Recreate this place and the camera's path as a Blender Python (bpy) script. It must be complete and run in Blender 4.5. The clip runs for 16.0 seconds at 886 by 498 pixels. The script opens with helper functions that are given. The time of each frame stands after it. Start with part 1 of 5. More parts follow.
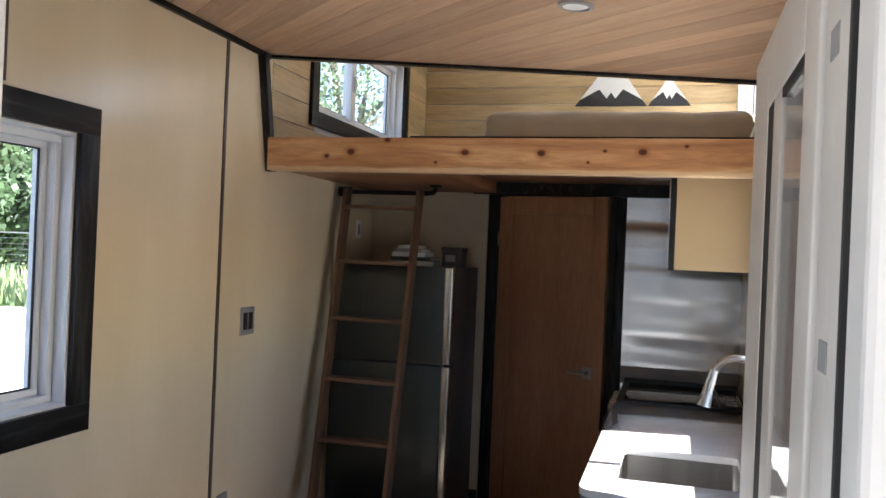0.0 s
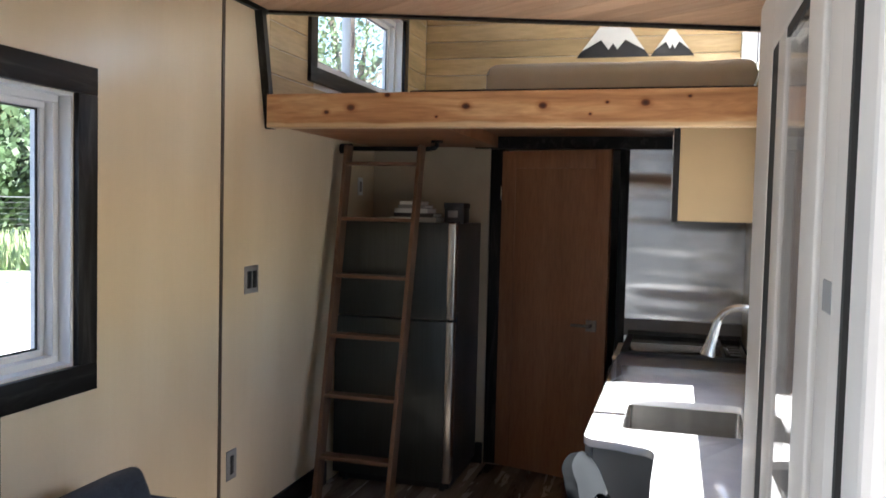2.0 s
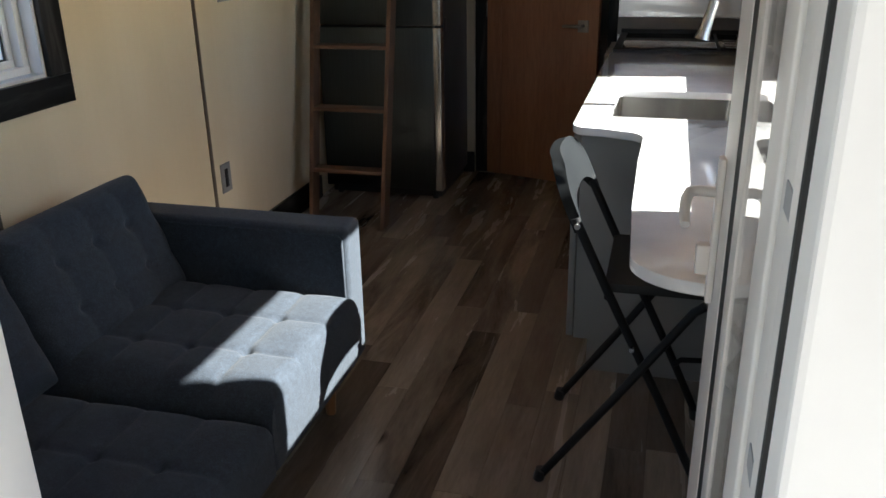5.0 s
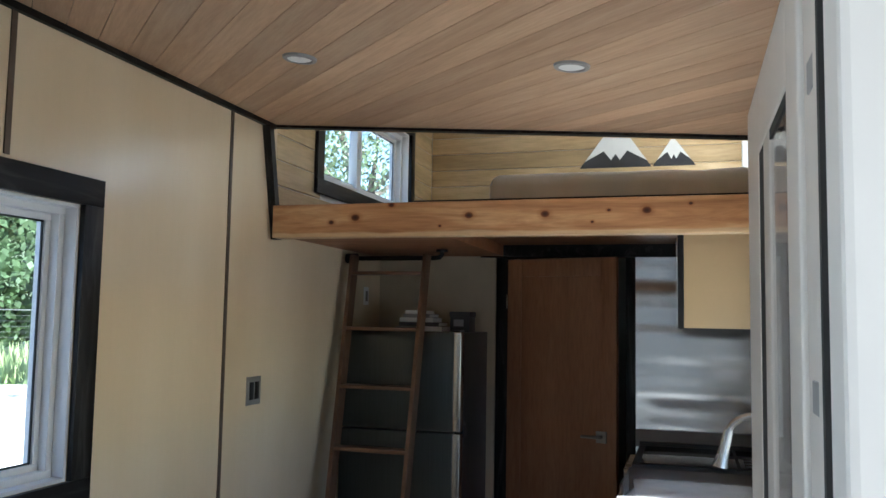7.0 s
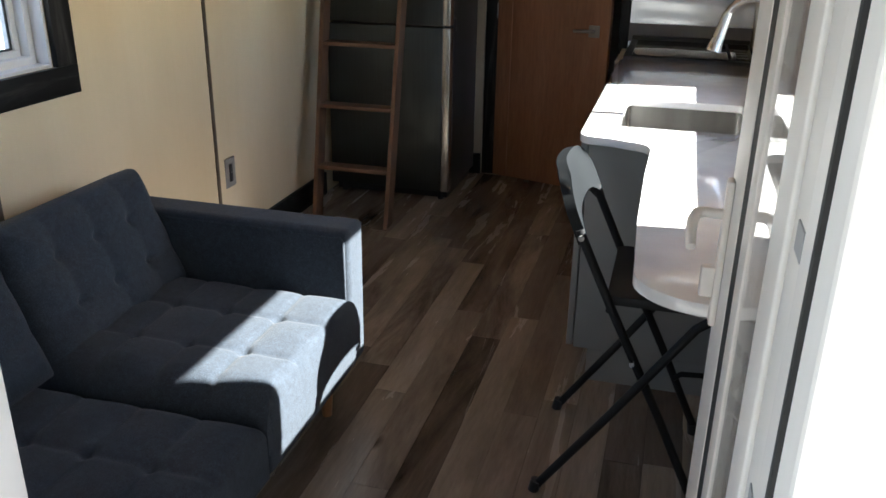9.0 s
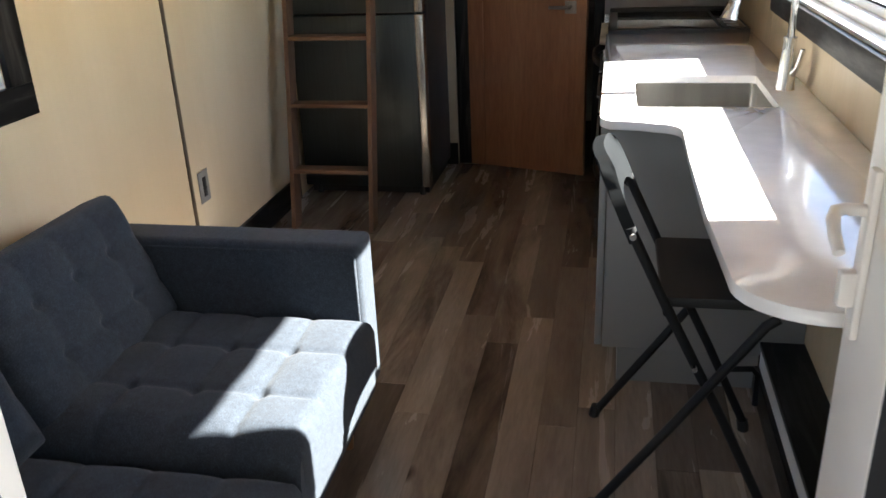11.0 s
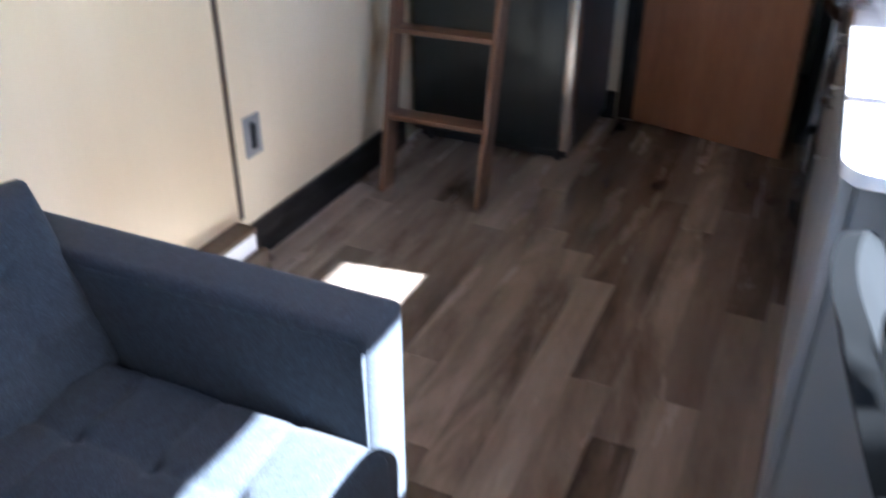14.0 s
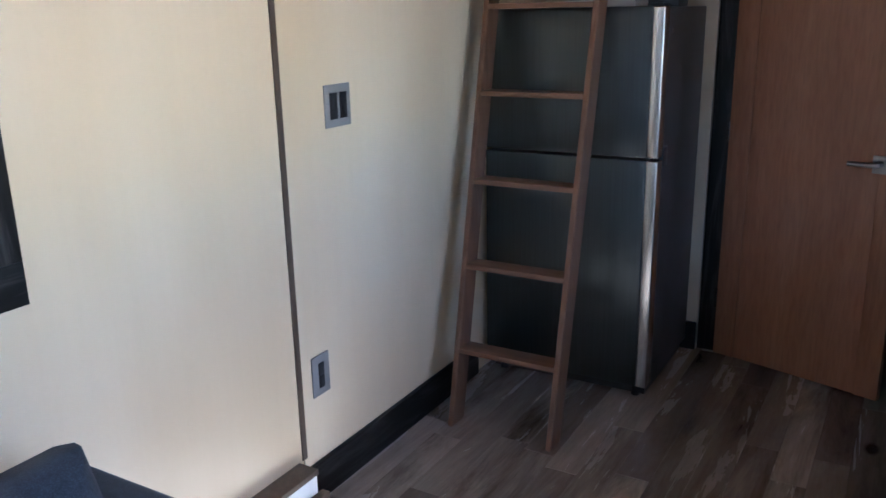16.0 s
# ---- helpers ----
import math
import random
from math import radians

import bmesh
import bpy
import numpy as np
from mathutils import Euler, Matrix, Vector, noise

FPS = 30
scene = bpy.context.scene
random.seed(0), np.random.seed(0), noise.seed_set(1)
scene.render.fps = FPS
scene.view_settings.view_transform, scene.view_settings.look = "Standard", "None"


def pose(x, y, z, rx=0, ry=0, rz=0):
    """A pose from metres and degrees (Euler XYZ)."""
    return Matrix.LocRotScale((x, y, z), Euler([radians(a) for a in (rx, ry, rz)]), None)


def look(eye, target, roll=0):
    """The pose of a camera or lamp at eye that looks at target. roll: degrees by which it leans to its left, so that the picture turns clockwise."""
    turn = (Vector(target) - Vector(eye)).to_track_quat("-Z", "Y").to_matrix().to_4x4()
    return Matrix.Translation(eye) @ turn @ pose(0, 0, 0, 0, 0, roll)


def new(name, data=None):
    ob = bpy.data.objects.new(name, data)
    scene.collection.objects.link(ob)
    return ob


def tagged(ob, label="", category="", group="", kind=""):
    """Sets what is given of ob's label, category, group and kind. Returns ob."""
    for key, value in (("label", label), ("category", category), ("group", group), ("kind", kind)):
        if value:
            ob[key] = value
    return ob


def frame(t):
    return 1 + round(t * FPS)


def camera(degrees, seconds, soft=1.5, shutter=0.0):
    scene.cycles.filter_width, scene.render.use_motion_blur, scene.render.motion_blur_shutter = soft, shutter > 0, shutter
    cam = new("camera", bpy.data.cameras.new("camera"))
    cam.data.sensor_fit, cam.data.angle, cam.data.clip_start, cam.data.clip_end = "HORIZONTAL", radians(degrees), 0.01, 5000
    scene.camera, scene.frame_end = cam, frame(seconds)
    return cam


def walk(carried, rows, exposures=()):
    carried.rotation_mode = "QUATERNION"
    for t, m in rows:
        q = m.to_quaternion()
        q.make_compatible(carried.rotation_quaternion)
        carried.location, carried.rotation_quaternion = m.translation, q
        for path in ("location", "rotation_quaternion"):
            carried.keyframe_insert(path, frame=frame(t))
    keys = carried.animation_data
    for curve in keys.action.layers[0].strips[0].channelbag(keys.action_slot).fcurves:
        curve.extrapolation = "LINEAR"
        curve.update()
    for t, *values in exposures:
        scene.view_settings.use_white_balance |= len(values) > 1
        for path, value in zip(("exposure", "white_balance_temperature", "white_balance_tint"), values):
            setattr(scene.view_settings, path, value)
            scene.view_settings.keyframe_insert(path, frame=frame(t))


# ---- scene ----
cam = camera(56.3, 16.0, shutter=0.5)
PATH = [
    (0, (0.1, -0.321, 1.657), (-0.436, 1.605, 1.66), 2.4),
    (0.5, (0.102, -0.312, 1.658), (-0.426, 1.617, 1.664), 2.1),
    (1, (0.099, -0.316, 1.656), (-0.423, 1.614, 1.644), 2.0),
    (1.5, (0.1, -0.31, 1.655), (-0.426, 1.619, 1.624), 2.0),
    (2, (0.101, -0.313, 1.647), (-0.439, 1.61, 1.547), 1.4),
    (2.5, (0.106, -0.322, 1.628), (-0.474, 1.583, 1.439), -0.1),
    (3, (0.11, -0.314, 1.591), (-0.492, 1.563, 1.254), -1.6),
    (5.3, (0.119, -0.28, 1.53), (-0.36, 1.515, 0.789), -1.0),
    (5.5, (0.133, -0.29, 1.55), (-0.369, 1.549, 0.947), -1.1),
    (6, (0.123, -0.296, 1.59), (-0.418, 1.607, 1.296), -0.4),
    (6.5, (0.124, -0.293, 1.621), (-0.43, 1.628, 1.668), 1.0),
    (7, (0.127, -0.29, 1.64), (-0.442, 1.62, 1.805), 1.0),
    (7.5, (0.118, -0.259, 1.621), (-0.447, 1.651, 1.438), 0.3),
    (8, (0.11, -0.265, 1.589), (-0.417, 1.597, 1.086), 0.6),
    (8.5, (0.112, -0.248, 1.56), (-0.382, 1.557, 0.856), 0.9),
    (9, (0.111, -0.254, 1.549), (-0.383, 1.537, 0.808), 0.9),
    (9.2, (0.11, -0.255, 1.543), (-0.404, 1.527, 0.795), 0.7),
    (11.3, (-0.207, -0.006, 1.524), (-0.554, 1.805, 0.749), -3.0),
    (11.5, (-0.242, 0.038, 1.522), (-0.549, 1.862, 0.761), -2.3),
    (12, (-0.256, 0.206, 1.507), (-0.676, 2.019, 0.775), -1.0),
    (12.5, (-0.242, 0.387, 1.495), (-0.859, 2.127, 0.725), -0.9),
    (13, (-0.248, 0.622, 1.475), (-0.677, 2.325, 0.517), 1.7),
    (13.5, (-0.251, 0.813, 1.479), (-0.626, 2.479, 0.437), 2.3),
    (14, (-0.252, 1.03, 1.446), (-0.962, 2.615, 0.454), 0.1),
    (14.5, (-0.167, 1.214, 1.477), (-1.096, 2.75, 0.596), -2.5),
    (14.6, (-0.147, 1.212, 1.487), (-1.079, 2.746, 0.604), -2.1),
    (15, (-0.184, 1.205, 1.527), (-1.149, 2.817, 0.84), -2.9),
    (15.5, (-0.247, 1.176, 1.564), (-1.191, 2.84, 0.981), -1.4),
    (16, (-0.247, 1.144, 1.564), (-1.217, 2.803, 1.007), -1.2),
]
EXPOSURES = [(0.0, 3.1, 5850, 10), (0.5, 3.25, 5850, 10), (1.5, 3.38, 6150, 10), (2.0, 3.15, 5850, 10), (3.0, 3.0, 5750, 7), (5.5, 2.95, 6050, 5), (6.0, 3.0, 5850, 5), (6.5, 3.0, 5850, 4), (7.0, 2.85, 5400, 3), (7.5, 2.95, 5500, 5), (8.0, 3.2, 5800, 5), (9.0, 3.4, 5950, 5), (11.5, 3.95, 6250, 8), (12.5, 4.28, 6050, 10), (13.5, 4.4, 5900, 8), (14.0, 4.45, 5150, 10), (14.5, 4.3, 4900, 10), (16.0, 4.1, 4650, 10)]
walk(cam, [(t, look(eye, target, roll)) for t, eye, target, roll in PATH], EXPOSURES)

# ---- light ----
world = bpy.data.worlds.new("world")
scene.world = world
world.use_nodes = True
wn = world.node_tree.nodes
sky = wn.new("ShaderNodeTexSky")
sky.sky_type = "NISHITA"
sky.sun_disc = False
SUN_WAY = Vector((-1.215, -0.175, -1.0)).normalized()
sky.sun_elevation = math.asin(-SUN_WAY.z)
sky.sun_rotation = math.atan2(-SUN_WAY.x, -SUN_WAY.y)
world.node_tree.links.new(sky.outputs[0], wn["Background"].inputs[0])
wn["Background"].inputs[1].default_value = 0.085
sun = new("sun", bpy.data.lights.new("sun", "SUN"))
sun.data.energy, sun.data.angle, sun.data.color = 5.0, radians(0.53), (1.0, 0.95, 0.86)
sun.matrix_world = look((6, 2, 6), Vector((6, 2, 6)) + SUN_WAY)


# ---- materials ----
def nodes_of(name):
    m = bpy.data.materials.new(name)
    m.use_nodes = True
    nt = m.node_tree
    return m, nt, nt.nodes["Principled BSDF"]


def link(nt, a, b):
    nt.links.new(a, b)


def coords(nt, stretch, per_object=False, spin=0.0):
    tc = nt.nodes.new("ShaderNodeTexCoord")
    mp = nt.nodes.new("ShaderNodeMapping")
    mp.inputs["Scale"].default_value = stretch
    mp.inputs["Rotation"].default_value = (0, 0, spin)
    link(nt, tc.outputs["Object"], mp.inputs["Vector"])
    if per_object:
        info = nt.nodes.new("ShaderNodeObjectInfo")
        mul = nt.nodes.new("ShaderNodeVectorMath")
        mul.operation = "MULTIPLY_ADD"
        comb = nt.nodes.new("ShaderNodeCombineXYZ")
        for i in range(3):
            link(nt, info.outputs["Random"], comb.inputs[i])
        mul.inputs[1].default_value = (37.0, 53.0, 71.0)
        link(nt, comb.outputs[0], mul.inputs[0])
        link(nt, mp.outputs[0], mul.inputs[2])
        return mul.outputs[0]
    return mp.outputs[0]


def noise_node(nt, vec, scale, detail=4.0, rough=0.55, distort=0.0):
    n = nt.nodes.new("ShaderNodeTexNoise")
    n.inputs["Scale"].default_value = scale
    n.inputs["Detail"].default_value = detail
    n.inputs["Roughness"].default_value = rough
    n.inputs["Distortion"].default_value = distort
    link(nt, vec, n.inputs["Vector"])
    return n.outputs["Fac"]


def ramp(nt, fac, stops):
    r = nt.nodes.new("ShaderNodeValToRGB")
    r.color_ramp.elements[0].position, r.color_ramp.elements[0].color = stops[0][0], (*stops[0][1], 1)
    r.color_ramp.elements[1].position, r.color_ramp.elements[1].color = stops[-1][0], (*stops[-1][1], 1)
    for p, c in stops[1:-1]:
        e = r.color_ramp.elements.new(p)
        e.color = (*c, 1)
    link(nt, fac, r.inputs[0])
    return r.outputs[0]


def mix(nt, a, b, fac, kind="MIX"):
    m = nt.nodes.new("ShaderNodeMix")
    m.data_type, m.blend_type = "RGBA", kind
    for s, v in ((m.inputs[6], a), (m.inputs[7], b), (m.inputs[0], fac)):
        if isinstance(v, (int, float)):
            s.default_value = v
        elif isinstance(v, tuple):
            s.default_value = (*v, 1)
        else:
            link(nt, v, s)
    return m.outputs[2]


def bumped(nt, bsdf, fac, strength, distance):
    b = nt.nodes.new("ShaderNodeBump")
    b.inputs["Strength"].default_value = strength
    b.inputs["Distance"].default_value = distance
    link(nt, fac, b.inputs["Height"])
    link(nt, b.outputs[0], bsdf.inputs["Normal"])


def rough_range(nt, bsdf, fac, lo, hi):
    m = nt.nodes.new("ShaderNodeMapRange")
    m.inputs[3].default_value, m.inputs[4].default_value = lo, hi
    link(nt, fac, m.inputs[0])
    link(nt, m.outputs[0], bsdf.inputs["Roughness"])


def plain(name, c, rough=0.5, metal=0.0, vary=0.12, scale=6.0, bump=0.05, grain=120.0, coat=0.0):
    """Paint, plastic, stone or metal with faint blotches and fine relief."""
    m, nt, b = nodes_of(name)
    v = coords(nt, (1, 1, 1))
    big = noise_node(nt, v, scale, 5)
    fine = noise_node(nt, v, grain, 3)
    lo = tuple(x * (1 - vary) for x in c)
    hi = tuple(min(1, x * (1 + vary)) for x in c)
    link(nt, ramp(nt, big, [(0.3, lo), (0.7, hi)]), b.inputs["Base Color"])
    rough_range(nt, b, big, max(0.02, rough - 0.07), min(1, rough + 0.07))
    b.inputs["Metallic"].default_value = metal
    b.inputs["Coat Weight"].default_value = coat
    if bump:
        bumped(nt, b, fine, bump, 0.002)
    return m


def wood(name, dark, mid, light, along="y", rough=0.45, ring=5.0, fine=60.0, knots=False, per_object=False, spread=0.0, bump=0.15, spin=0.0, spec=0.5):
    """Sawn wood: long figure, fine pores and, if wished, knots."""
    m, nt, b = nodes_of(name)
    s = {"x": (0.12, 1, 1), "y": (1, 0.12, 1), "z": (1, 1, 0.12)}[along]
    v = coords(nt, s, per_object, spin)
    f1 = noise_node(nt, v, ring, 5, 0.6, 1.2)
    f2 = noise_node(nt, v, fine, 4, 0.6, 0.3)
    col = ramp(nt, f1, [(0.25, dark), (0.5, mid), (0.75, light)])
    col = mix(nt, col, ramp(nt, f2, [(0.3, (0.55, 0.5, 0.45)), (0.6, (1, 1, 1))]), 0.45, "MULTIPLY")
    if knots:
        k = coords(nt, {"x": (0.6, 1, 1), "y": (1, 0.6, 1), "z": (1, 1, 0.6)}[along], per_object)
        vor = nt.nodes.new("ShaderNodeTexVoronoi")
        vor.inputs["Scale"].default_value = 6.5
        link(nt, k, vor.inputs["Vector"])
        spot = ramp(nt, vor.outputs["Distance"], [(0.06, (0.13, 0.05, 0.02)), (0.15, (1, 1, 1))])
        col = mix(nt, col, spot, 0.8, "MULTIPLY")
    if spread:
        info = nt.nodes.new("ShaderNodeObjectInfo")
        tone = ramp(nt, info.outputs["Random"], [(0.0, (1 - spread,) * 3), (1.0, (1 + spread,) * 3)])
        col = mix(nt, col, tone, 1.0, "MULTIPLY")
    link(nt, col, b.inputs["Base Color"])
    rough_range(nt, b, f2, rough - 0.08, rough + 0.1)
    b.inputs["Specular IOR Level"].default_value = spec
    bumped(nt, b, f2, bump, 0.001)
    return m


def maple_panel():
    m, nt, b = nodes_of("varnished_maple_plywood")
    v = coords(nt, (1, 1, 0.35), True)
    f1 = noise_node(nt, v, 1.8, 2, 0.5)
    f2 = noise_node(nt, coords(nt, (1, 1, 0.05), True), 45, 4)
    col = ramp(nt, f1, [(0.25, (0.62, 0.49, 0.315)), (0.55, (0.71, 0.585, 0.40)), (0.8, (0.79, 0.685, 0.50))])
    col = mix(nt, col, ramp(nt, f2, [(0.3, (0.95, 0.93, 0.91)), (0.65, (1, 1, 1))]), 0.25, "MULTIPLY")
    link(nt, col, b.inputs["Base Color"])
    rough_range(nt, b, f2, 0.21, 0.27)
    swell = nt.nodes.new("ShaderNodeBump")
    swell.inputs["Strength"].default_value, swell.inputs["Distance"].default_value = 0.75, 0.012
    link(nt, noise_node(nt, coords(nt, (1, 1, 0.6), True), 3.2, 3, 0.5), swell.inputs["Height"])
    link(nt, swell.outputs[0], b.inputs["Normal"])
    return m


def brushed_steel(name, c, rough, along, fine=160, low=0.86):
    m, nt, b = nodes_of(name)
    s = {"x": (0.02, 1, 1), "y": (1, 0.02, 1), "z": (1, 1, 0.02)}[along]
    f = noise_node(nt, coords(nt, s), fine, 3)
    big = noise_node(nt, coords(nt, (1, 1, 1)), 2.2, 3)
    link(nt, ramp(nt, f, [(0.3, tuple(x * low for x in c)), (0.7, c)]), b.inputs["Base Color"])
    b.inputs["Metallic"].default_value = 1.0
    rough_range(nt, b, big, rough - 0.05, rough + 0.08)
    bumped(nt, b, f, 0.04, 0.0008)
    return m


def fabric(name, c):
    m, nt, b = nodes_of(name)
    v = coords(nt, (1, 1, 1))
    w = noise_node(nt, v, 300, 3, 0.75)
    big = noise_node(nt, v, 55, 5, 0.75)
    col = ramp(nt, w, [(0.32, tuple(x * 0.6 for x in c)), (0.5, c), (0.68, tuple(x * 1.8 for x in c))])
    col = mix(nt, col, ramp(nt, big, [(0.3, (0.62, 0.62, 0.63)), (0.7, (1.28, 1.28, 1.28))]), 0.9, "MULTIPLY")
    link(nt, col, b.inputs["Base Color"])
    b.inputs["Roughness"].default_value = 0.92
    b.inputs["Sheen Weight"].default_value = 0.06
    b.inputs["Sheen Roughness"].default_value = 0.5
    bumped(nt, b, w, 0.5, 0.002)
    return m


def glass():
    m, nt, b = nodes_of("clear_window_glass")
    nt.nodes.remove(b)
    out = nt.nodes["Material Output"]
    tr = nt.nodes.new("ShaderNodeBsdfTransparent")
    gl = nt.nodes.new("ShaderNodeBsdfGlossy")
    gl.inputs["Roughness"].default_value = 0.02
    lw = nt.nodes.new("ShaderNodeLayerWeight")
    lw.inputs[0].default_value = 0.5
    pw = nt.nodes.new("ShaderNodeMath")
    pw.operation = "POWER"
    pw.inputs[1].default_value = 5.0
    link(nt, lw.outputs["Facing"], pw.inputs[0])
    fr = nt.nodes.new("ShaderNodeMath")
    fr.operation = "MULTIPLY_ADD"
    fr.inputs[1].default_value, fr.inputs[2].default_value = 0.7, 0.04
    link(nt, pw.outputs[0], fr.inputs[0])
    ms = nt.nodes.new("ShaderNodeMixShader")
    link(nt, fr.outputs[0], ms.inputs[0])
    link(nt, tr.outputs[0], ms.inputs[1])
    link(nt, gl.outputs[0], ms.inputs[2])
    link(nt, ms.outputs[0], out.inputs["Surface"])
    return m


def floor_plank():
    m, nt, b = nodes_of("weathered_oak_floor_plank")
    v = coords(nt, (1, 0.1, 1), True)
    f1 = noise_node(nt, v, 9, 6, 0.65, 0.8)
    f2 = noise_node(nt, v, 110, 4, 0.6)
    blot = noise_node(nt, coords(nt, (1, 0.19, 1), True), 6.5, 5, 0.7, 0.45)
    info = nt.nodes.new("ShaderNodeObjectInfo")
    # some planks show dark heartwood, others hardly any
    spin2 = nt.nodes.new("ShaderNodeMath")
    spin2.operation = "MULTIPLY"
    spin2.inputs[1].default_value = 17.3
    link(nt, info.outputs["Random"], spin2.inputs[0])
    fract = nt.nodes.new("ShaderNodeMath")
    fract.operation = "FRACT"
    link(nt, spin2.outputs[0], fract.inputs[0])
    heart = nt.nodes.new("ShaderNodeMapRange")
    heart.inputs[1].default_value, heart.inputs[2].default_value = 0.3, 0.8
    heart.inputs[3].default_value, heart.inputs[4].default_value = 0.35, 1.0
    link(nt, fract.outputs[0], heart.inputs[0])
    base = ramp(nt, info.outputs["Random"], [(0.0, (0.15, 0.123, 0.102)), (0.25, (0.225, 0.187, 0.155)), (0.6, (0.295, 0.25, 0.21)), (1.0, (0.39, 0.337, 0.286))])
    col = mix(nt, base, ramp(nt, f1, [(0.3, (0.62, 0.58, 0.55)), (0.55, (1, 1, 1)), (0.8, (1.12, 1.1, 1.05))]), 0.65, "MULTIPLY")
    col = mix(nt, col, ramp(nt, blot, [(0.34, (0.29, 0.265, 0.25)), (0.48, (0.70, 0.68, 0.66)), (0.62, (1.08, 1.07, 1.06))]), heart.outputs[0], "MULTIPLY")
    col = mix(nt, col, ramp(nt, f2, [(0.3, (0.7, 0.68, 0.66)), (0.6, (1, 1, 1))]), 0.4, "MULTIPLY")
    kv = nt.nodes.new("ShaderNodeTexVoronoi")
    kv.inputs["Scale"].default_value = 2.3
    link(nt, coords(nt, (1, 0.55, 1), True), kv.inputs["Vector"])
    col = mix(nt, col, ramp(nt, kv.outputs["Distance"], [(0.03, (0.12, 0.09, 0.07)), (0.07, (1, 1, 1))]), 0.9, "MULTIPLY")
    link(nt, col, b.inputs["Base Color"])
    rough_range(nt, b, f1, 0.19, 0.33)
    b.inputs["Specular IOR Level"].default_value = 0.8
    bumped(nt, b, f2, 0.12, 0.001)
    return m


MAPLE = maple_panel()
POPLAR = wood("pale_poplar_board", (0.36, 0.27, 0.13), (0.55, 0.40, 0.21), (0.68, 0.53, 0.32), "y", 0.45, 5, 55, per_object=True, spread=0.1)
POPLAR_X = wood("pale_poplar_board_far", (0.36, 0.27, 0.13), (0.55, 0.40, 0.21), (0.68, 0.53, 0.32), "x", 0.45, 5, 55, per_object=True, spread=0.1)
LADDER = wood("ladder_walnut", (0.10, 0.05, 0.027), (0.15, 0.078, 0.043), (0.20, 0.115, 0.07), "z", 0.45, 9, 80)
FIR = wood("fir_door_veneer", (0.24, 0.108, 0.052), (0.29, 0.134, 0.067), (0.335, 0.162, 0.085), "z", 0.4, 5, 70, bump=0.06)
MAPLE_DARK = plain("honey_maple_veneer", (0.53, 0.385, 0.205), 0.4, vary=0.05, scale=3, bump=0.02)


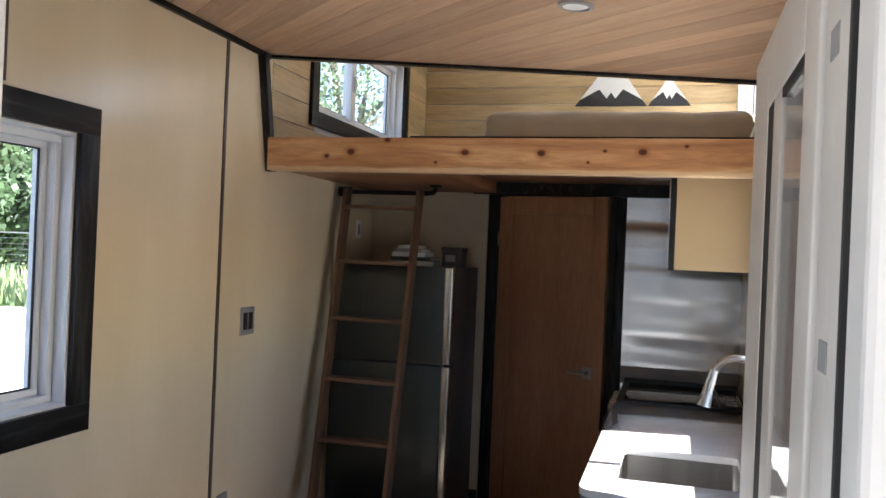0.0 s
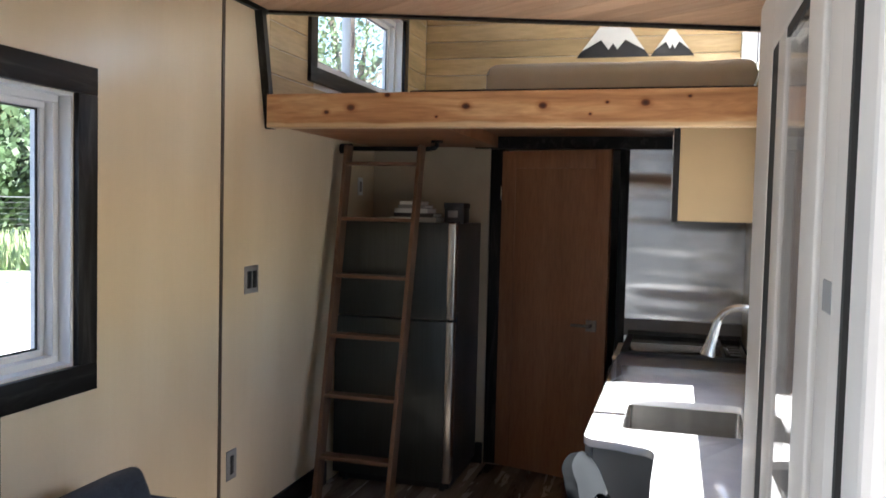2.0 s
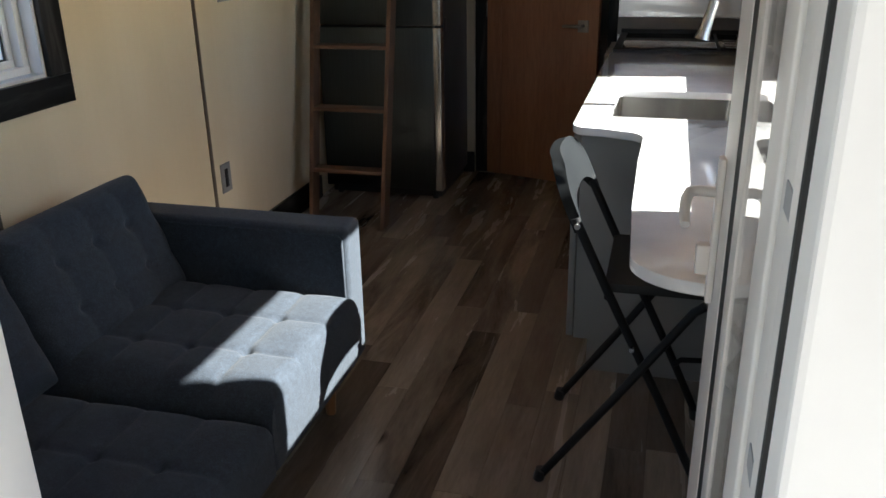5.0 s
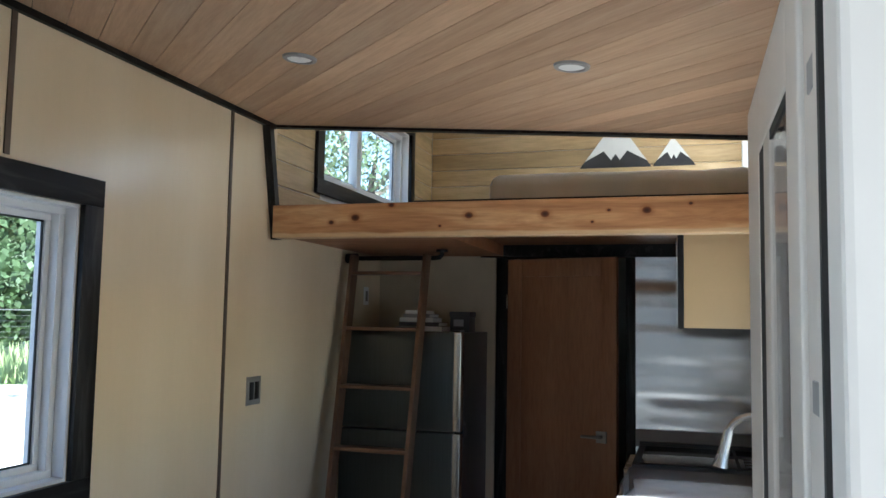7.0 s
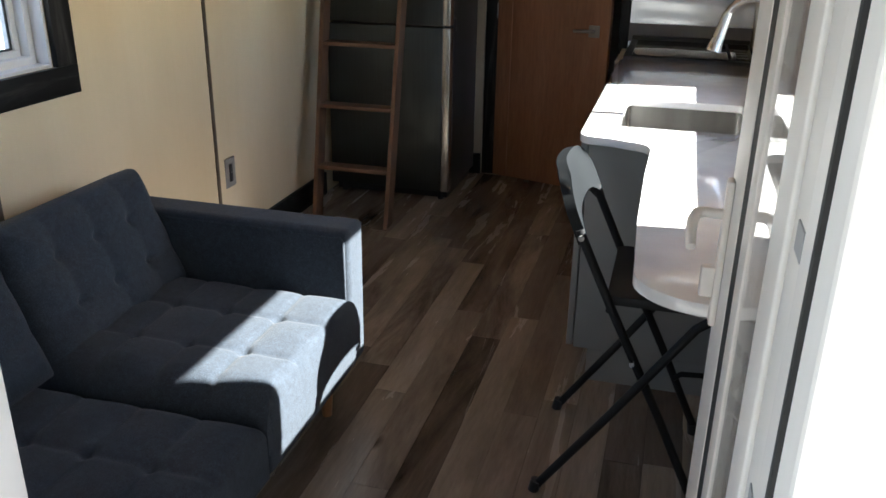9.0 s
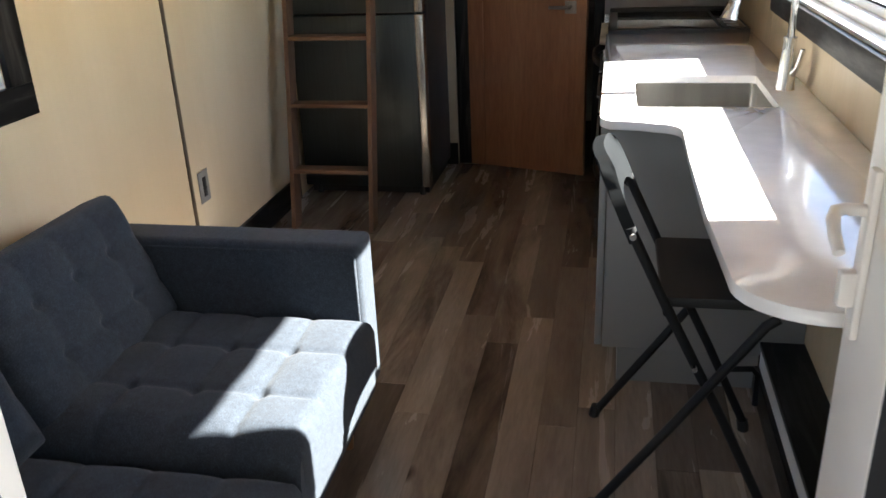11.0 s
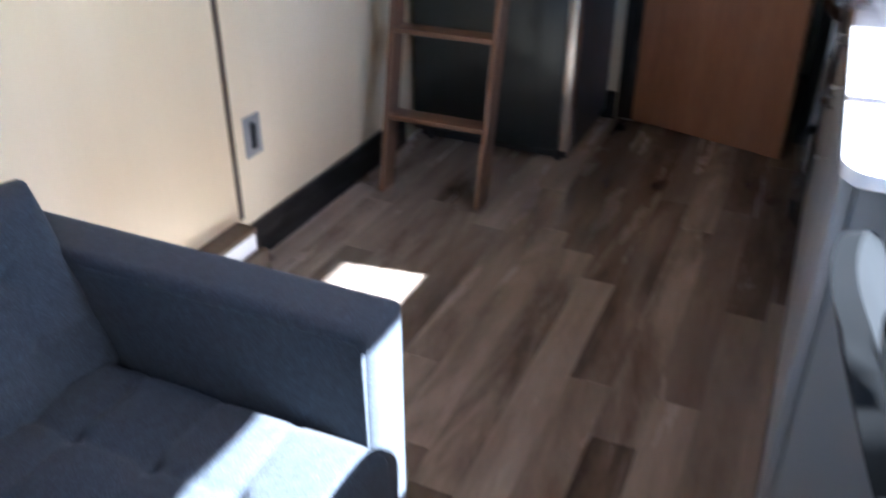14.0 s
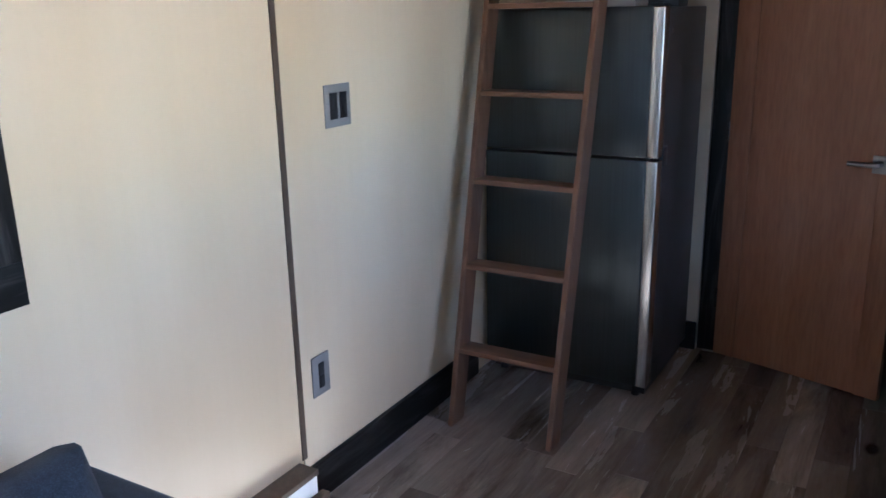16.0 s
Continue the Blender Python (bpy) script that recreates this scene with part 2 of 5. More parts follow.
def beam_wood():
    """Cedar with the knots that the beam really has, along its front."""
    m, nt, b = nodes_of("knotty_cedar_beam")
    v = coords(nt, (0.1, 1, 1))
    f1 = noise_node(nt, v, 11, 5, 0.6, 1.4)
    f2 = noise_node(nt, v, 90, 4)
    col = ramp(nt, f1, [(0.3, (0.38, 0.17, 0.065)), (0.48, (0.58, 0.30, 0.13)), (0.66, (0.76, 0.48, 0.24))])
    tc = nt.nodes.new("ShaderNodeTexCoord")
    near = None
    for x, z, r in ((-1.507, 2.083, 0.011), (-1.384, 2.103, 0.017), (-1.204, 2.16, 0.012), (-0.829, 2.105, 0.016), (-0.481, 2.104, 0.016), (-0.274, 2.066, 0.006), (-0.203, 2.116, 0.007), (-0.043, 2.113, 0.016), (0.137, 2.138, 0.007), (-0.966, 2.058, 0.006)):
        sub = nt.nodes.new("ShaderNodeVectorMath")
        sub.operation = "SUBTRACT"
        sub.inputs[1].default_value = (x, 3.32, z)
        link(nt, tc.outputs["Object"], sub.inputs[0])
        sc = nt.nodes.new("ShaderNodeVectorMath")
        sc.operation = "MULTIPLY"
        sc.inputs[1].default_value = (0.75 / r, 0.3 / r, 1.0 / r)
        link(nt, sub.outputs[0], sc.inputs[0])
        ln = nt.nodes.new("ShaderNodeVectorMath")
        ln.operation = "LENGTH"
        link(nt, sc.outputs[0], ln.inputs[0])
        if near is None:
            near = ln.outputs["Value"]
        else:
            mn = nt.nodes.new("ShaderNodeMath")
            mn.operation = "MINIMUM"
            link(nt, near, mn.inputs[0])
            link(nt, ln.outputs["Value"], mn.inputs[1])
            near = mn.outputs[0]
    half = nt.nodes.new("ShaderNodeMath")
    half.operation = "MULTIPLY"
    half.inputs[1].default_value = 0.4
    link(nt, near, half.inputs[0])
    col = mix(nt, col, ramp(nt, half.outputs[0], [(0.12, (0.10, 0.04, 0.02)), (0.3, (0.30, 0.15, 0.08)), (0.42, (0.8, 0.68, 0.58)), (0.8, (1, 1, 1))]), 1.0, "MULTIPLY")
    # pale sapwood along the lower edge
    sep = nt.nodes.new("ShaderNodeSeparateXYZ")
    link(nt, tc.outputs["Object"], sep.inputs[0])
    wav = nt.nodes.new("ShaderNodeMath")
    wav.operation = "MULTIPLY_ADD"
    wav.inputs[1].default_value = 0.035
    link(nt, noise_node(nt, coords(nt, (1, 1, 1)), 3.0, 3), wav.inputs[0])
    link(nt, sep.outputs[2], wav.inputs[2])
    sap = nt.nodes.new("ShaderNodeMapRange")
    sap.inputs[1].default_value, sap.inputs[2].default_value = 2.046, 2.054
    sap.inputs[3].default_value, sap.inputs[4].default_value = 0.75, 0.0
    link(nt, wav.outputs[0], sap.inputs[0])
    col = mix(nt, col, (0.74, 0.56, 0.33), sap.outputs[0])
    col = mix(nt, col, ramp(nt, f2, [(0.3, (0.75, 0.7, 0.66)), (0.6, (1, 1, 1))]), 0.6, "MULTIPLY")
    link(nt, col, b.inputs["Base Color"])
    rough_range(nt, b, f2, 0.35, 0.5)
    bumped(nt, b, f2, 0.2, 0.001)
    return m


BEAM = beam_wood()
UNDERSIDE = wood("red_brown_loft_underside", (0.22, 0.09, 0.04), (0.31, 0.135, 0.062), (0.40, 0.19, 0.095), "x", 0.5, 7, 70, knots=True)
EBONY = wood("black_stained_oak", (0.003, 0.0026, 0.0025), (0.006, 0.0055, 0.0052), (0.062, 0.057, 0.054), "y", 0.42, 16, 90, bump=0.6, spec=0.3)
EBONY_Z = wood("black_stained_oak_upright", (0.003, 0.0026, 0.0025), (0.006, 0.0055, 0.0052), (0.062, 0.057, 0.054), "z", 0.42, 16, 90, bump=0.6, spec=0.3)
SEAM = wood("walnut_batten", (0.07, 0.045, 0.03), (0.10, 0.07, 0.045), (0.14, 0.10, 0.065), "z", 0.5, 12, 90)
VINYL = plain("white_vinyl", (0.72, 0.71, 0.70), 0.35, vary=0.03, bump=0.02)
EXTERIOR = plain("white_fibre_cement", (0.75, 0.74, 0.72), 0.7, vary=0.06)
QUARTZ = plain("pale_quartz", (0.76, 0.745, 0.73), 0.14, vary=0.05, scale=14, bump=0.01, grain=300, coat=0.8)
QUARTZ.node_tree.nodes["Principled BSDF"].inputs["Coat Roughness"].default_value = 0.09
DOOR_VINYL = plain("offwhite_door_vinyl", (0.80, 0.745, 0.69), 0.4, vary=0.04, bump=0.02)
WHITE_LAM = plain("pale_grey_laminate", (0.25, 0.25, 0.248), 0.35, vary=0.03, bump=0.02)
BLACK_PLASTIC = plain("black_plastic", (0.018, 0.018, 0.02), 0.4, vary=0.2, bump=0.06)
BLACK_METAL = plain("black_powder_coat", (0.011, 0.011, 0.012), 0.55, vary=0.2, bump=0.08)
BLACK_GLASS = plain("black_ceramic_glass", (0.01, 0.01, 0.011), 0.08, vary=0.1, bump=0)
GASKET = plain("dark_rubber", (0.025, 0.023, 0.022), 0.7, vary=0.2)
GREY_PLATE = plain("grey_plate", (0.23, 0.22, 0.21), 0.45, vary=0.06)
GREY_MARK = plain("grey_cap", (0.34, 0.33, 0.33), 0.5, vary=0.1)
STEEL = brushed_steel("brushed_steel_sheet", (0.30, 0.305, 0.31), 0.17, "x")
# broad upright streaks in the sink's colour stand in for reflections
STREAKED_SINK_STEEL = brushed_steel("sink_steel_painted_reflections", (0.62, 0.60, 0.57), 0.2, "z", 14, 0.7)
SPLASH = brushed_steel("dull_backsplash_steel", (0.60, 0.595, 0.585), 0.15, "z", 160, 0.93)
tangent = SPLASH.node_tree.nodes.new("ShaderNodeTangent")
tangent.direction_type, tangent.axis = "RADIAL", "Z"
link(SPLASH.node_tree, tangent.outputs[0], SPLASH.node_tree.nodes["Principled BSDF"].inputs["Tangent"])
SPLASH.node_tree.nodes["Principled BSDF"].inputs["Anisotropic"].default_value = 0.75
STEEL_Z = brushed_steel("brushed_steel_upright", (0.088, 0.098, 0.100), 0.31, "z")
STEEL_BRIGHT = brushed_steel("satin_nickel", (0.68, 0.67, 0.65), 0.24, "z")
NICKEL_DULL = brushed_steel("dull_nickel", (0.30, 0.29, 0.28), 0.3, "z")
CHROME = plain("chrome", (0.8, 0.8, 0.8), 0.1, metal=1.0, vary=0.03, bump=0)
FABRIC = fabric("charcoal_blue_tweed", (0.0225, 0.0295, 0.041))
LINEN = plain("grey_fitted_sheet", (0.62, 0.56, 0.50), 0.9, vary=0.06, bump=0.4, grain=200)
LEGWOOD = wood("oak_leg", (0.22, 0.10, 0.04), (0.30, 0.14, 0.06), (0.36, 0.18, 0.08), "z", 0.4)
PLANK = floor_plank()
GREY_DECK = wood("weathered_grey_timber", (0.09, 0.092, 0.095), (0.12, 0.123, 0.127), (0.15, 0.153, 0.157), "x", 0.7, 5, 60)
SUBFLOOR = plain("dark_subfloor", (0.03, 0.025, 0.02), 0.8)
GLASS = glass()
WHITE_PAINT = plain("white_paint", (0.72, 0.72, 0.70), 0.6, vary=0.04)
CHAR_PAINT = plain("charcoal_paint", (0.025, 0.024, 0.026), 0.6, vary=0.15)
CREAM = plain("cream_panel", (0.44, 0.37, 0.26), 0.45, vary=0.06, bump=0.05)


# ---- building tools ----
def add_box(bm, x0, x1, y0, y1, z0, z1, bevel=0.0, seg=2):
    made = bmesh.ops.create_cube(bm, size=1.0, matrix=Matrix.LocRotScale(((x0 + x1) / 2, (y0 + y1) / 2, (z0 + z1) / 2), None, (x1 - x0, y1 - y0, z1 - z0)))
    if bevel:
        edges = {e for v in made["verts"] for e in v.link_edges}
        bmesh.ops.bevel(bm, geom=list(edges), offset=bevel, segments=seg, profile=0.6, affect="EDGES")
    return bm


def box(x0, x1, y0, y1, z0, z1, bevel=0.0, seg=2):
    return add_box(bmesh.new(), x0, x1, y0, y1, z0, z1, bevel, seg)


def add_rod(bm, a, b, r, sides=12, r2=None):
    a, b = Vector(a), Vector(b)
    m = Matrix.Translation((a + b) / 2) @ (b - a).to_track_quat("Z", "Y").to_matrix().to_4x4()
    bmesh.ops.create_cone(bm, cap_ends=True, segments=sides, radius1=r, radius2=r if r2 is None else r2, depth=(b - a).length, matrix=m)
    return bm


def add_tube(bm, pts, r, sides=12):
    """A bent round tube through the points."""
    pts = [Vector(p) for p in pts]
    rings = []
    up = Vector((0, 0, 1))
    for i, p in enumerate(pts):
        way = (pts[min(i + 1, len(pts) - 1)] - pts[max(i - 1, 0)]).normalized()
        side = way.cross(up)
        if side.length < 1e-3:
            side = way.cross(Vector((0, 1, 0)))
        side.normalize()
        top = side.cross(way)
        rr = r[i] if isinstance(r, (list, tuple)) else r
        rings.append([bm.verts.new(p + rr * (math.cos(2 * math.pi * k / sides) * side + math.sin(2 * math.pi * k / sides) * top)) for k in range(sides)])
    for ra, rb in zip(rings, rings[1:]):
        for k in range(sides):
            bm.faces.new((ra[k], ra[(k + 1) % sides], rb[(k + 1) % sides], rb[k]))
    bm.faces.new(rings[0][::-1])
    bm.faces.new(rings[-1])
    return bm


def prism(outline, z0, z1, bevel=0.0):
    """A slab with the given outline in plan."""
    bm = bmesh.new()
    f = bm.faces.new([bm.verts.new((x, y, z0)) for x, y in outline])
    up = bmesh.ops.extrude_face_region(bm, geom=[f])
    bmesh.ops.translate(bm, vec=(0, 0, z1 - z0), verts=[v for v in up["geom"] if isinstance(v, bmesh.types.BMVert)])
    bmesh.ops.recalc_face_normals(bm, faces=bm.faces)
    if bevel:
        edges = [e for e in bm.edges if abs(e.verts[0].co.z - e.verts[1].co.z) < 1e-6]
        bmesh.ops.bevel(bm, geom=edges, offset=bevel, segments=2, profile=0.6, affect="EDGES")
    return bm


def mesh_of(name, bm, material, smooth=False):
    me = bpy.data.meshes.new(name)
    bmesh.ops.recalc_face_normals(bm, faces=bm.faces)
    bm.to_mesh(me)
    bm.free()
    me.materials.append(material)
    if smooth:
        me.polygons.foreach_set("use_smooth", [True] * len(me.polygons))
        me.set_sharp_from_angle(angle=radians(40))
    return me


def part(name, bm, material, parent=None, label="", smooth=True):
    ob = new(name, mesh_of(name, bm, material, smooth))
    if parent is not None:
        ob.parent = parent
        ob.matrix_parent_inverse = parent.matrix_basis.inverted()
    if label:
        ob["label"] = label
    return ob


def thing(name, at, label, category, group="", kind=""):
    ob = new(name)
    ob.empty_display_size = 0.1
    ob.matrix_basis = Matrix.Translation(at)
    return tagged(ob, label, category, group, kind)


def structure(name, bm, material, label, category="wall", smooth=False):
    return tagged(part(name, bm, material, None, "", smooth), label, category, "", "structure")


def pierced(x0, x1, y0, y1, z0, z1, holes, thin):
    """A wall with real openings; thin is the axis of its thickness, holes are ranges along the other horizontal axis and z."""
    bm = bmesh.new()
    a0, a1 = (y0, y1) if thin == "x" else (x0, x1)
    cuts = sorted({a0, a1, *(h[0] for h in holes), *(h[1] for h in holes)})
    for c0, c1 in zip(cuts, cuts[1:]):
        mid = (c0 + c1) / 2
        low = z0
        for ha, hb, hz0, hz1 in sorted((h for h in holes if h[0] < mid < h[1]), key=lambda h: h[2]):
            if hz0 > low:
                add_box(bm, *((x0, x1, c0, c1) if thin == "x" else (c0, c1, y0, y1)), low, hz0)
            low = hz1
        if low < z1:
            add_box(bm, *((x0, x1, c0, c1) if thin == "x" else (c0, c1, y0, y1)), low, z1)
    return bm


# ---- structure ----
XL, XR, YD, YF, YL = -1.85, 0.50, 0.49, 4.90, 6.0


def ceiling_z(x):
    return 2.45 - 0.0702 * x


structure("wall_left", pierced(XL - 0.15, XL - 0.008, 0.31, YL + 0.15, -0.02, 3.3, [(1.28, 2.03, 1.08, 2.0), (3.92, 5.42, 2.40, 2.98)], "x"), WHITE_PAINT, "outer wall with two window openings")
structure("wall_right", pierced(XR + 0.008, XR + 0.15, 0.31, YL + 0.15, -0.02, 3.3, [(1.575, 3.49, 1.144, 1.85), (4.18, 5.9, 2.48, 3.1)], "x"), WHITE_PAINT, "outer wall with a wide window over the counter")
structure("wall_entrance", pierced(XL - 0.008, XR + 0.008, 0.31, YD, -0.02, 3.3, [(-0.74, 0.29, -0.02, 2.12)], "y"), EXTERIOR, "end wall with the entrance doorway")
structure("wall_loft_end", box(XL - 0.008, XR + 0.008, YL + 0.012, YL + 0.15, -0.02, 3.3), WHITE_PAINT, "end wall behind the sleeping loft")
structure("wall_bath", pierced(XL - 0.008, XR + 0.008, YF, YF + 0.1, 0.0, 2.105, [(-0.963, -0.243, 0.0, 2.03)], "y"), CREAM, "cream partition wall with the bathroom doorway")
structure("floor", box(XL - 0.15, XR + 0.15, 0.31, YL + 0.15, -0.12, -0.012), SUBFLOOR, "dark subfloor under oak planks", "floor")
structure("roof_loft", box(XL - 0.2, XR + 0.2, 3.30, YL + 0.2, 3.3, 3.4), WHITE_PAINT, "white ceiling over the sleeping loft", "ceiling")
bm = bmesh.new()
hv = [bm.verts.new((x, y, z)) for y in (3.385, 3.44) for x, z in ((XL, ceiling_z(XL) - 0.004), (XR, ceiling_z(XR) - 0.004), (XR, 3.3), (XL, 3.3))]
for f in ((0, 1, 2, 3), (7, 6, 5, 4), (0, 4, 5, 1), (1, 5, 6, 2), (2, 6, 7, 3), (3, 7, 4, 0)):
    bm.faces.new([hv[i] for i in f])
structure("loft_header", bm, POPLAR_X, "header above the loft opening")


def clip_strip(a, b, lo, hi):
    """The part of a 45 degree strip between x + y = a and x + y = b inside the room, in plan."""
    poly = [(lo[0], lo[1]), (hi[0], lo[1]), (hi[0], hi[1]), (lo[0], hi[1])]
    for sign, c in ((1, a), (-1, -b)):
        out = []
        for p, q in zip(poly, poly[1:] + poly[:1]):
            dp, dq = sign * (p[0] + p[1]) - c, sign * (q[0] + q[1]) - c
            if dp >= 0:
                out.append(p)
            if dp * dq < 0:
                s = dp / (dp - dq)
                out.append((p[0] + s * (q[0] - p[0]), p[1] + s * (q[1] - p[1])))
        poly = out
        if len(poly) < 3:
            return []
    return poly


def diagonal_ceiling():
    bm = bmesh.new()
    step, gap = 0.152, 0.0035
    k = (XL + 0.4)
    while k < XR + 3.4:
        poly = clip_strip(k, k + step - gap, (XL, 0.49), (XR, 3.385))
        if poly:
            low = [bm.verts.new((x, y, ceiling_z(x))) for x, y in poly]
            top = [bm.verts.new((x, y, ceiling_z(x) + 0.012)) for x, y in poly]
            bm.faces.new(low[::-1])
            bm.faces.new(top)
            for i in range(len(poly)):
                j = (i + 1) % len(poly)
                bm.faces.new((low[i], low[j], top[j], top[i]))
        k += step
    return bm


def ceiling_wood():
    m, nt, b = nodes_of("diagonal_hemlock_boards")
    tc = nt.nodes.new("ShaderNodeTexCoord")
    geo = nt.nodes.new("ShaderNodeNewGeometry")
    rot = nt.nodes.new("ShaderNodeMapping")
    rot.inputs["Rotation"].default_value = (0, 0, radians(45))
    link(nt, tc.outputs["Object"], rot.inputs["Vector"])
    st = nt.nodes.new("ShaderNodeVectorMath")
    st.operation = "MULTIPLY"
    st.inputs[1].default_value = (0.07, 1.0, 1.0)
    link(nt, rot.outputs[0], st.inputs[0])
    off = nt.nodes.new("ShaderNodeVectorMath")
    off.operation = "ADD"
    comb = nt.nodes.new("ShaderNodeCombineXYZ")
    mul = nt.nodes.new("ShaderNodeMath")
    mul.operation = "MULTIPLY"
    mul.inputs[1].default_value = 40.0
    link(nt, geo.outputs["Random Per Island"], mul.inputs[0])
    link(nt, mul.outputs[0], comb.inputs[0])
    link(nt, mul.outputs[0], comb.inputs[2])
    link(nt, st.outputs[0], off.inputs[0])
    link(nt, comb.outputs[0], off.inputs[1])
    f1 = noise_node(nt, off.outputs[0], 14, 5, 0.6, 0.9)
    f2 = noise_node(nt, off.outputs[0], 120, 3)
    col = ramp(nt, f1, [(0.25, (0.46, 0.29, 0.17)), (0.5, (0.58, 0.39, 0.25)), (0.75, (0.68, 0.50, 0.34))])
    col = mix(nt, col, ramp(nt, geo.outputs["Random Per Island"], [(0.0, (0.8, 0.78, 0.76)), (1.0, (1.1, 1.08, 1.05))]), 1.0, "MULTIPLY")
    col = mix(nt, col, ramp(nt, f2, [(0.3, (0.82, 0.8, 0.78)), (0.6, (1, 1, 1))]), 0.6, "MULTIPLY")
    link(nt, col, b.inputs["Base Color"])
    rough_range(nt, b, f1, 0.45, 0.6)
    bumped(nt, b, f2, 0.12, 0.001)
    return m


structure("ceiling", diagonal_ceiling(), ceiling_wood(), "sloping ceiling of diagonal tongue and groove wood boards", "ceiling")
bm = bmesh.new()
vs = [bm.verts.new((x, y, ceiling_z(x) + dz)) for dz in (0.014, 0.1) for x, y in ((XL - 0.15, 0.31), (XR + 0.15, 0.31), (XR + 0.15, 3.385), (XL - 0.15, 3.385))]
for f in ((3, 2, 1, 0), (4, 5, 6, 7), (0, 1, 5, 4), (1, 2, 6, 5), (2, 3, 7, 6), (3, 0, 4, 7)):
    bm.faces.new([vs[i] for i in f])
structure("roof_main", bm, SUBFLOOR, "roof deck above the ceiling boards", "roof")

# loft platform
structure("loft_floor", box(XL, XR, 3.402, YL, 2.106, 2.155), UNDERSIDE, "knotty wood deck of the sleeping loft", "floor")
structure("loft_soffit", box(XL, -1.0, 3.405, 4.838, 2.034, 2.1055, 0.003), UNDERSIDE, "lower wooden soffit under the loft above the ladder", "ceiling")
structure("loft_beam", box(XL + 0.03, XR, 3.32, 3.40, 2.012, 2.172, 0.006), BEAM, "knotty cedar beam along the loft edge", "beam")
structure("loft_edge_trim", box(-1.12, XR, 3.402, 3.42, 2.157, 2.19), EBONY, "black strip along the loft edge", "trim")

# panels and battens of the long walls
def panel_piece(parent, x0, x1, y0, y1, z0, z1, holes=()):
    me = mesh_of("plywood_panel", pierced(x0, x1, y0, y1, z0, z1, [h for h in holes], "x"), MAPLE)
    ob = new("plywood_panel", me)
    ob.parent = parent
    return ob


wl, wr = bpy.data.objects["wall_left"], bpy.data.objects["wall_right"]
SEAMS = (0.495, 1.70, 2.97, 4.89)
for y0, y1 in zip(SEAMS, SEAMS[1:]):
    top = 2.57 if y1 < 3 else 2.585
    holes = [(max(y0, 1.28), min(y1, 2.03), 1.08, 2.0)] if y0 < 2.03 and y1 > 1.28 else [(3.40, 4.886, 2.105, 2.585)] if y1 > 3 else []
    panel_piece(wl, XL - 0.008, XL, y0 + 0.004, y1 - 0.004, 0.0, top, holes)
panel_piece(wr, XR, XR + 0.008, 0.495, 3.60, 0.0, 2.41, [(1.575, 3.49, 1.144, 1.85), (3.40, 3.60, 2.105, 2.41)])
panel_piece(wr, XR, XR + 0.008, 3.604, 4.89, 0.0, 2.105)
for y in (1.70, 2.97):
    b2 = box(XL - 0.002, XL + 0.005, y - 0.011, y + 0.011, 0.175, 2.56)
    if y == 1.70:
        b2 = box(XL - 0.002, XL + 0.005, y - 0.011, y + 0.011, 2.11, 2.56)
        add_box(b2, XL - 0.002, XL + 0.005, y - 0.011, y + 0.011, 0.175, 0.985)
    structure("batten", b2, SEAM, "thin dark brown batten over a panel joint", "trim")

# dark trims
bm = bmesh.new()
add_box(bm, XL, XL + 0.02, 0.495, 3.345, 2.555, 2.605)
structure("crown_trim", bm, EBONY, "black trim under the ceiling edge", "trim")
bm = bmesh.new()
vs = [bm.verts.new((x, y, ceiling_z(x) + dz)) for dz in (-0.013, -0.001) for x, y in ((XL, 3.345), (XR, 3.345), (XR, 3.383), (XL, 3.383))]
for f in ((3, 2, 1, 0), (4, 5, 6, 7), (0, 1, 5, 4), (1, 2, 6, 5), (2, 3, 7, 6), (3, 0, 4, 7)):
    bm.faces.new([vs[i] for i in f])
structure("ceiling_edge_trim", bm, EBONY, "black trim where the ceiling meets the loft", "trim")
bm = bmesh.new()
pv = [bm.verts.new((x, y + (0.12 if z < 2.3 else 0.0), z)) for z in (2.01, 2.555) for x, y in ((XL, 3.245), (XL + 0.04, 3.245), (XL + 0.04, 3.285), (XL, 3.285))]
for f in ((3, 2, 1, 0), (4, 5, 6, 7), (0, 1, 5, 4), (1, 2, 6, 5), (2, 3, 7, 6), (3, 0, 4, 7)):
    bm.faces.new([pv[i] for i in f])
structure("loft_post", bm, EBONY_Z, "black slanting trim at the loft corner", "trim")
structure("baseboard_left", box(XL, XL + 0.018, 2.962, 4.15, 0.0, 0.135, 0.003), EBONY, "black baseboard", "baseboard")
structure("baseboard_bath", box(-1.17, -1.0545, 4.846, 4.861, 0.0, 0.135, 0.003), EBONY, "black baseboard beside the bathroom door", "baseboard")


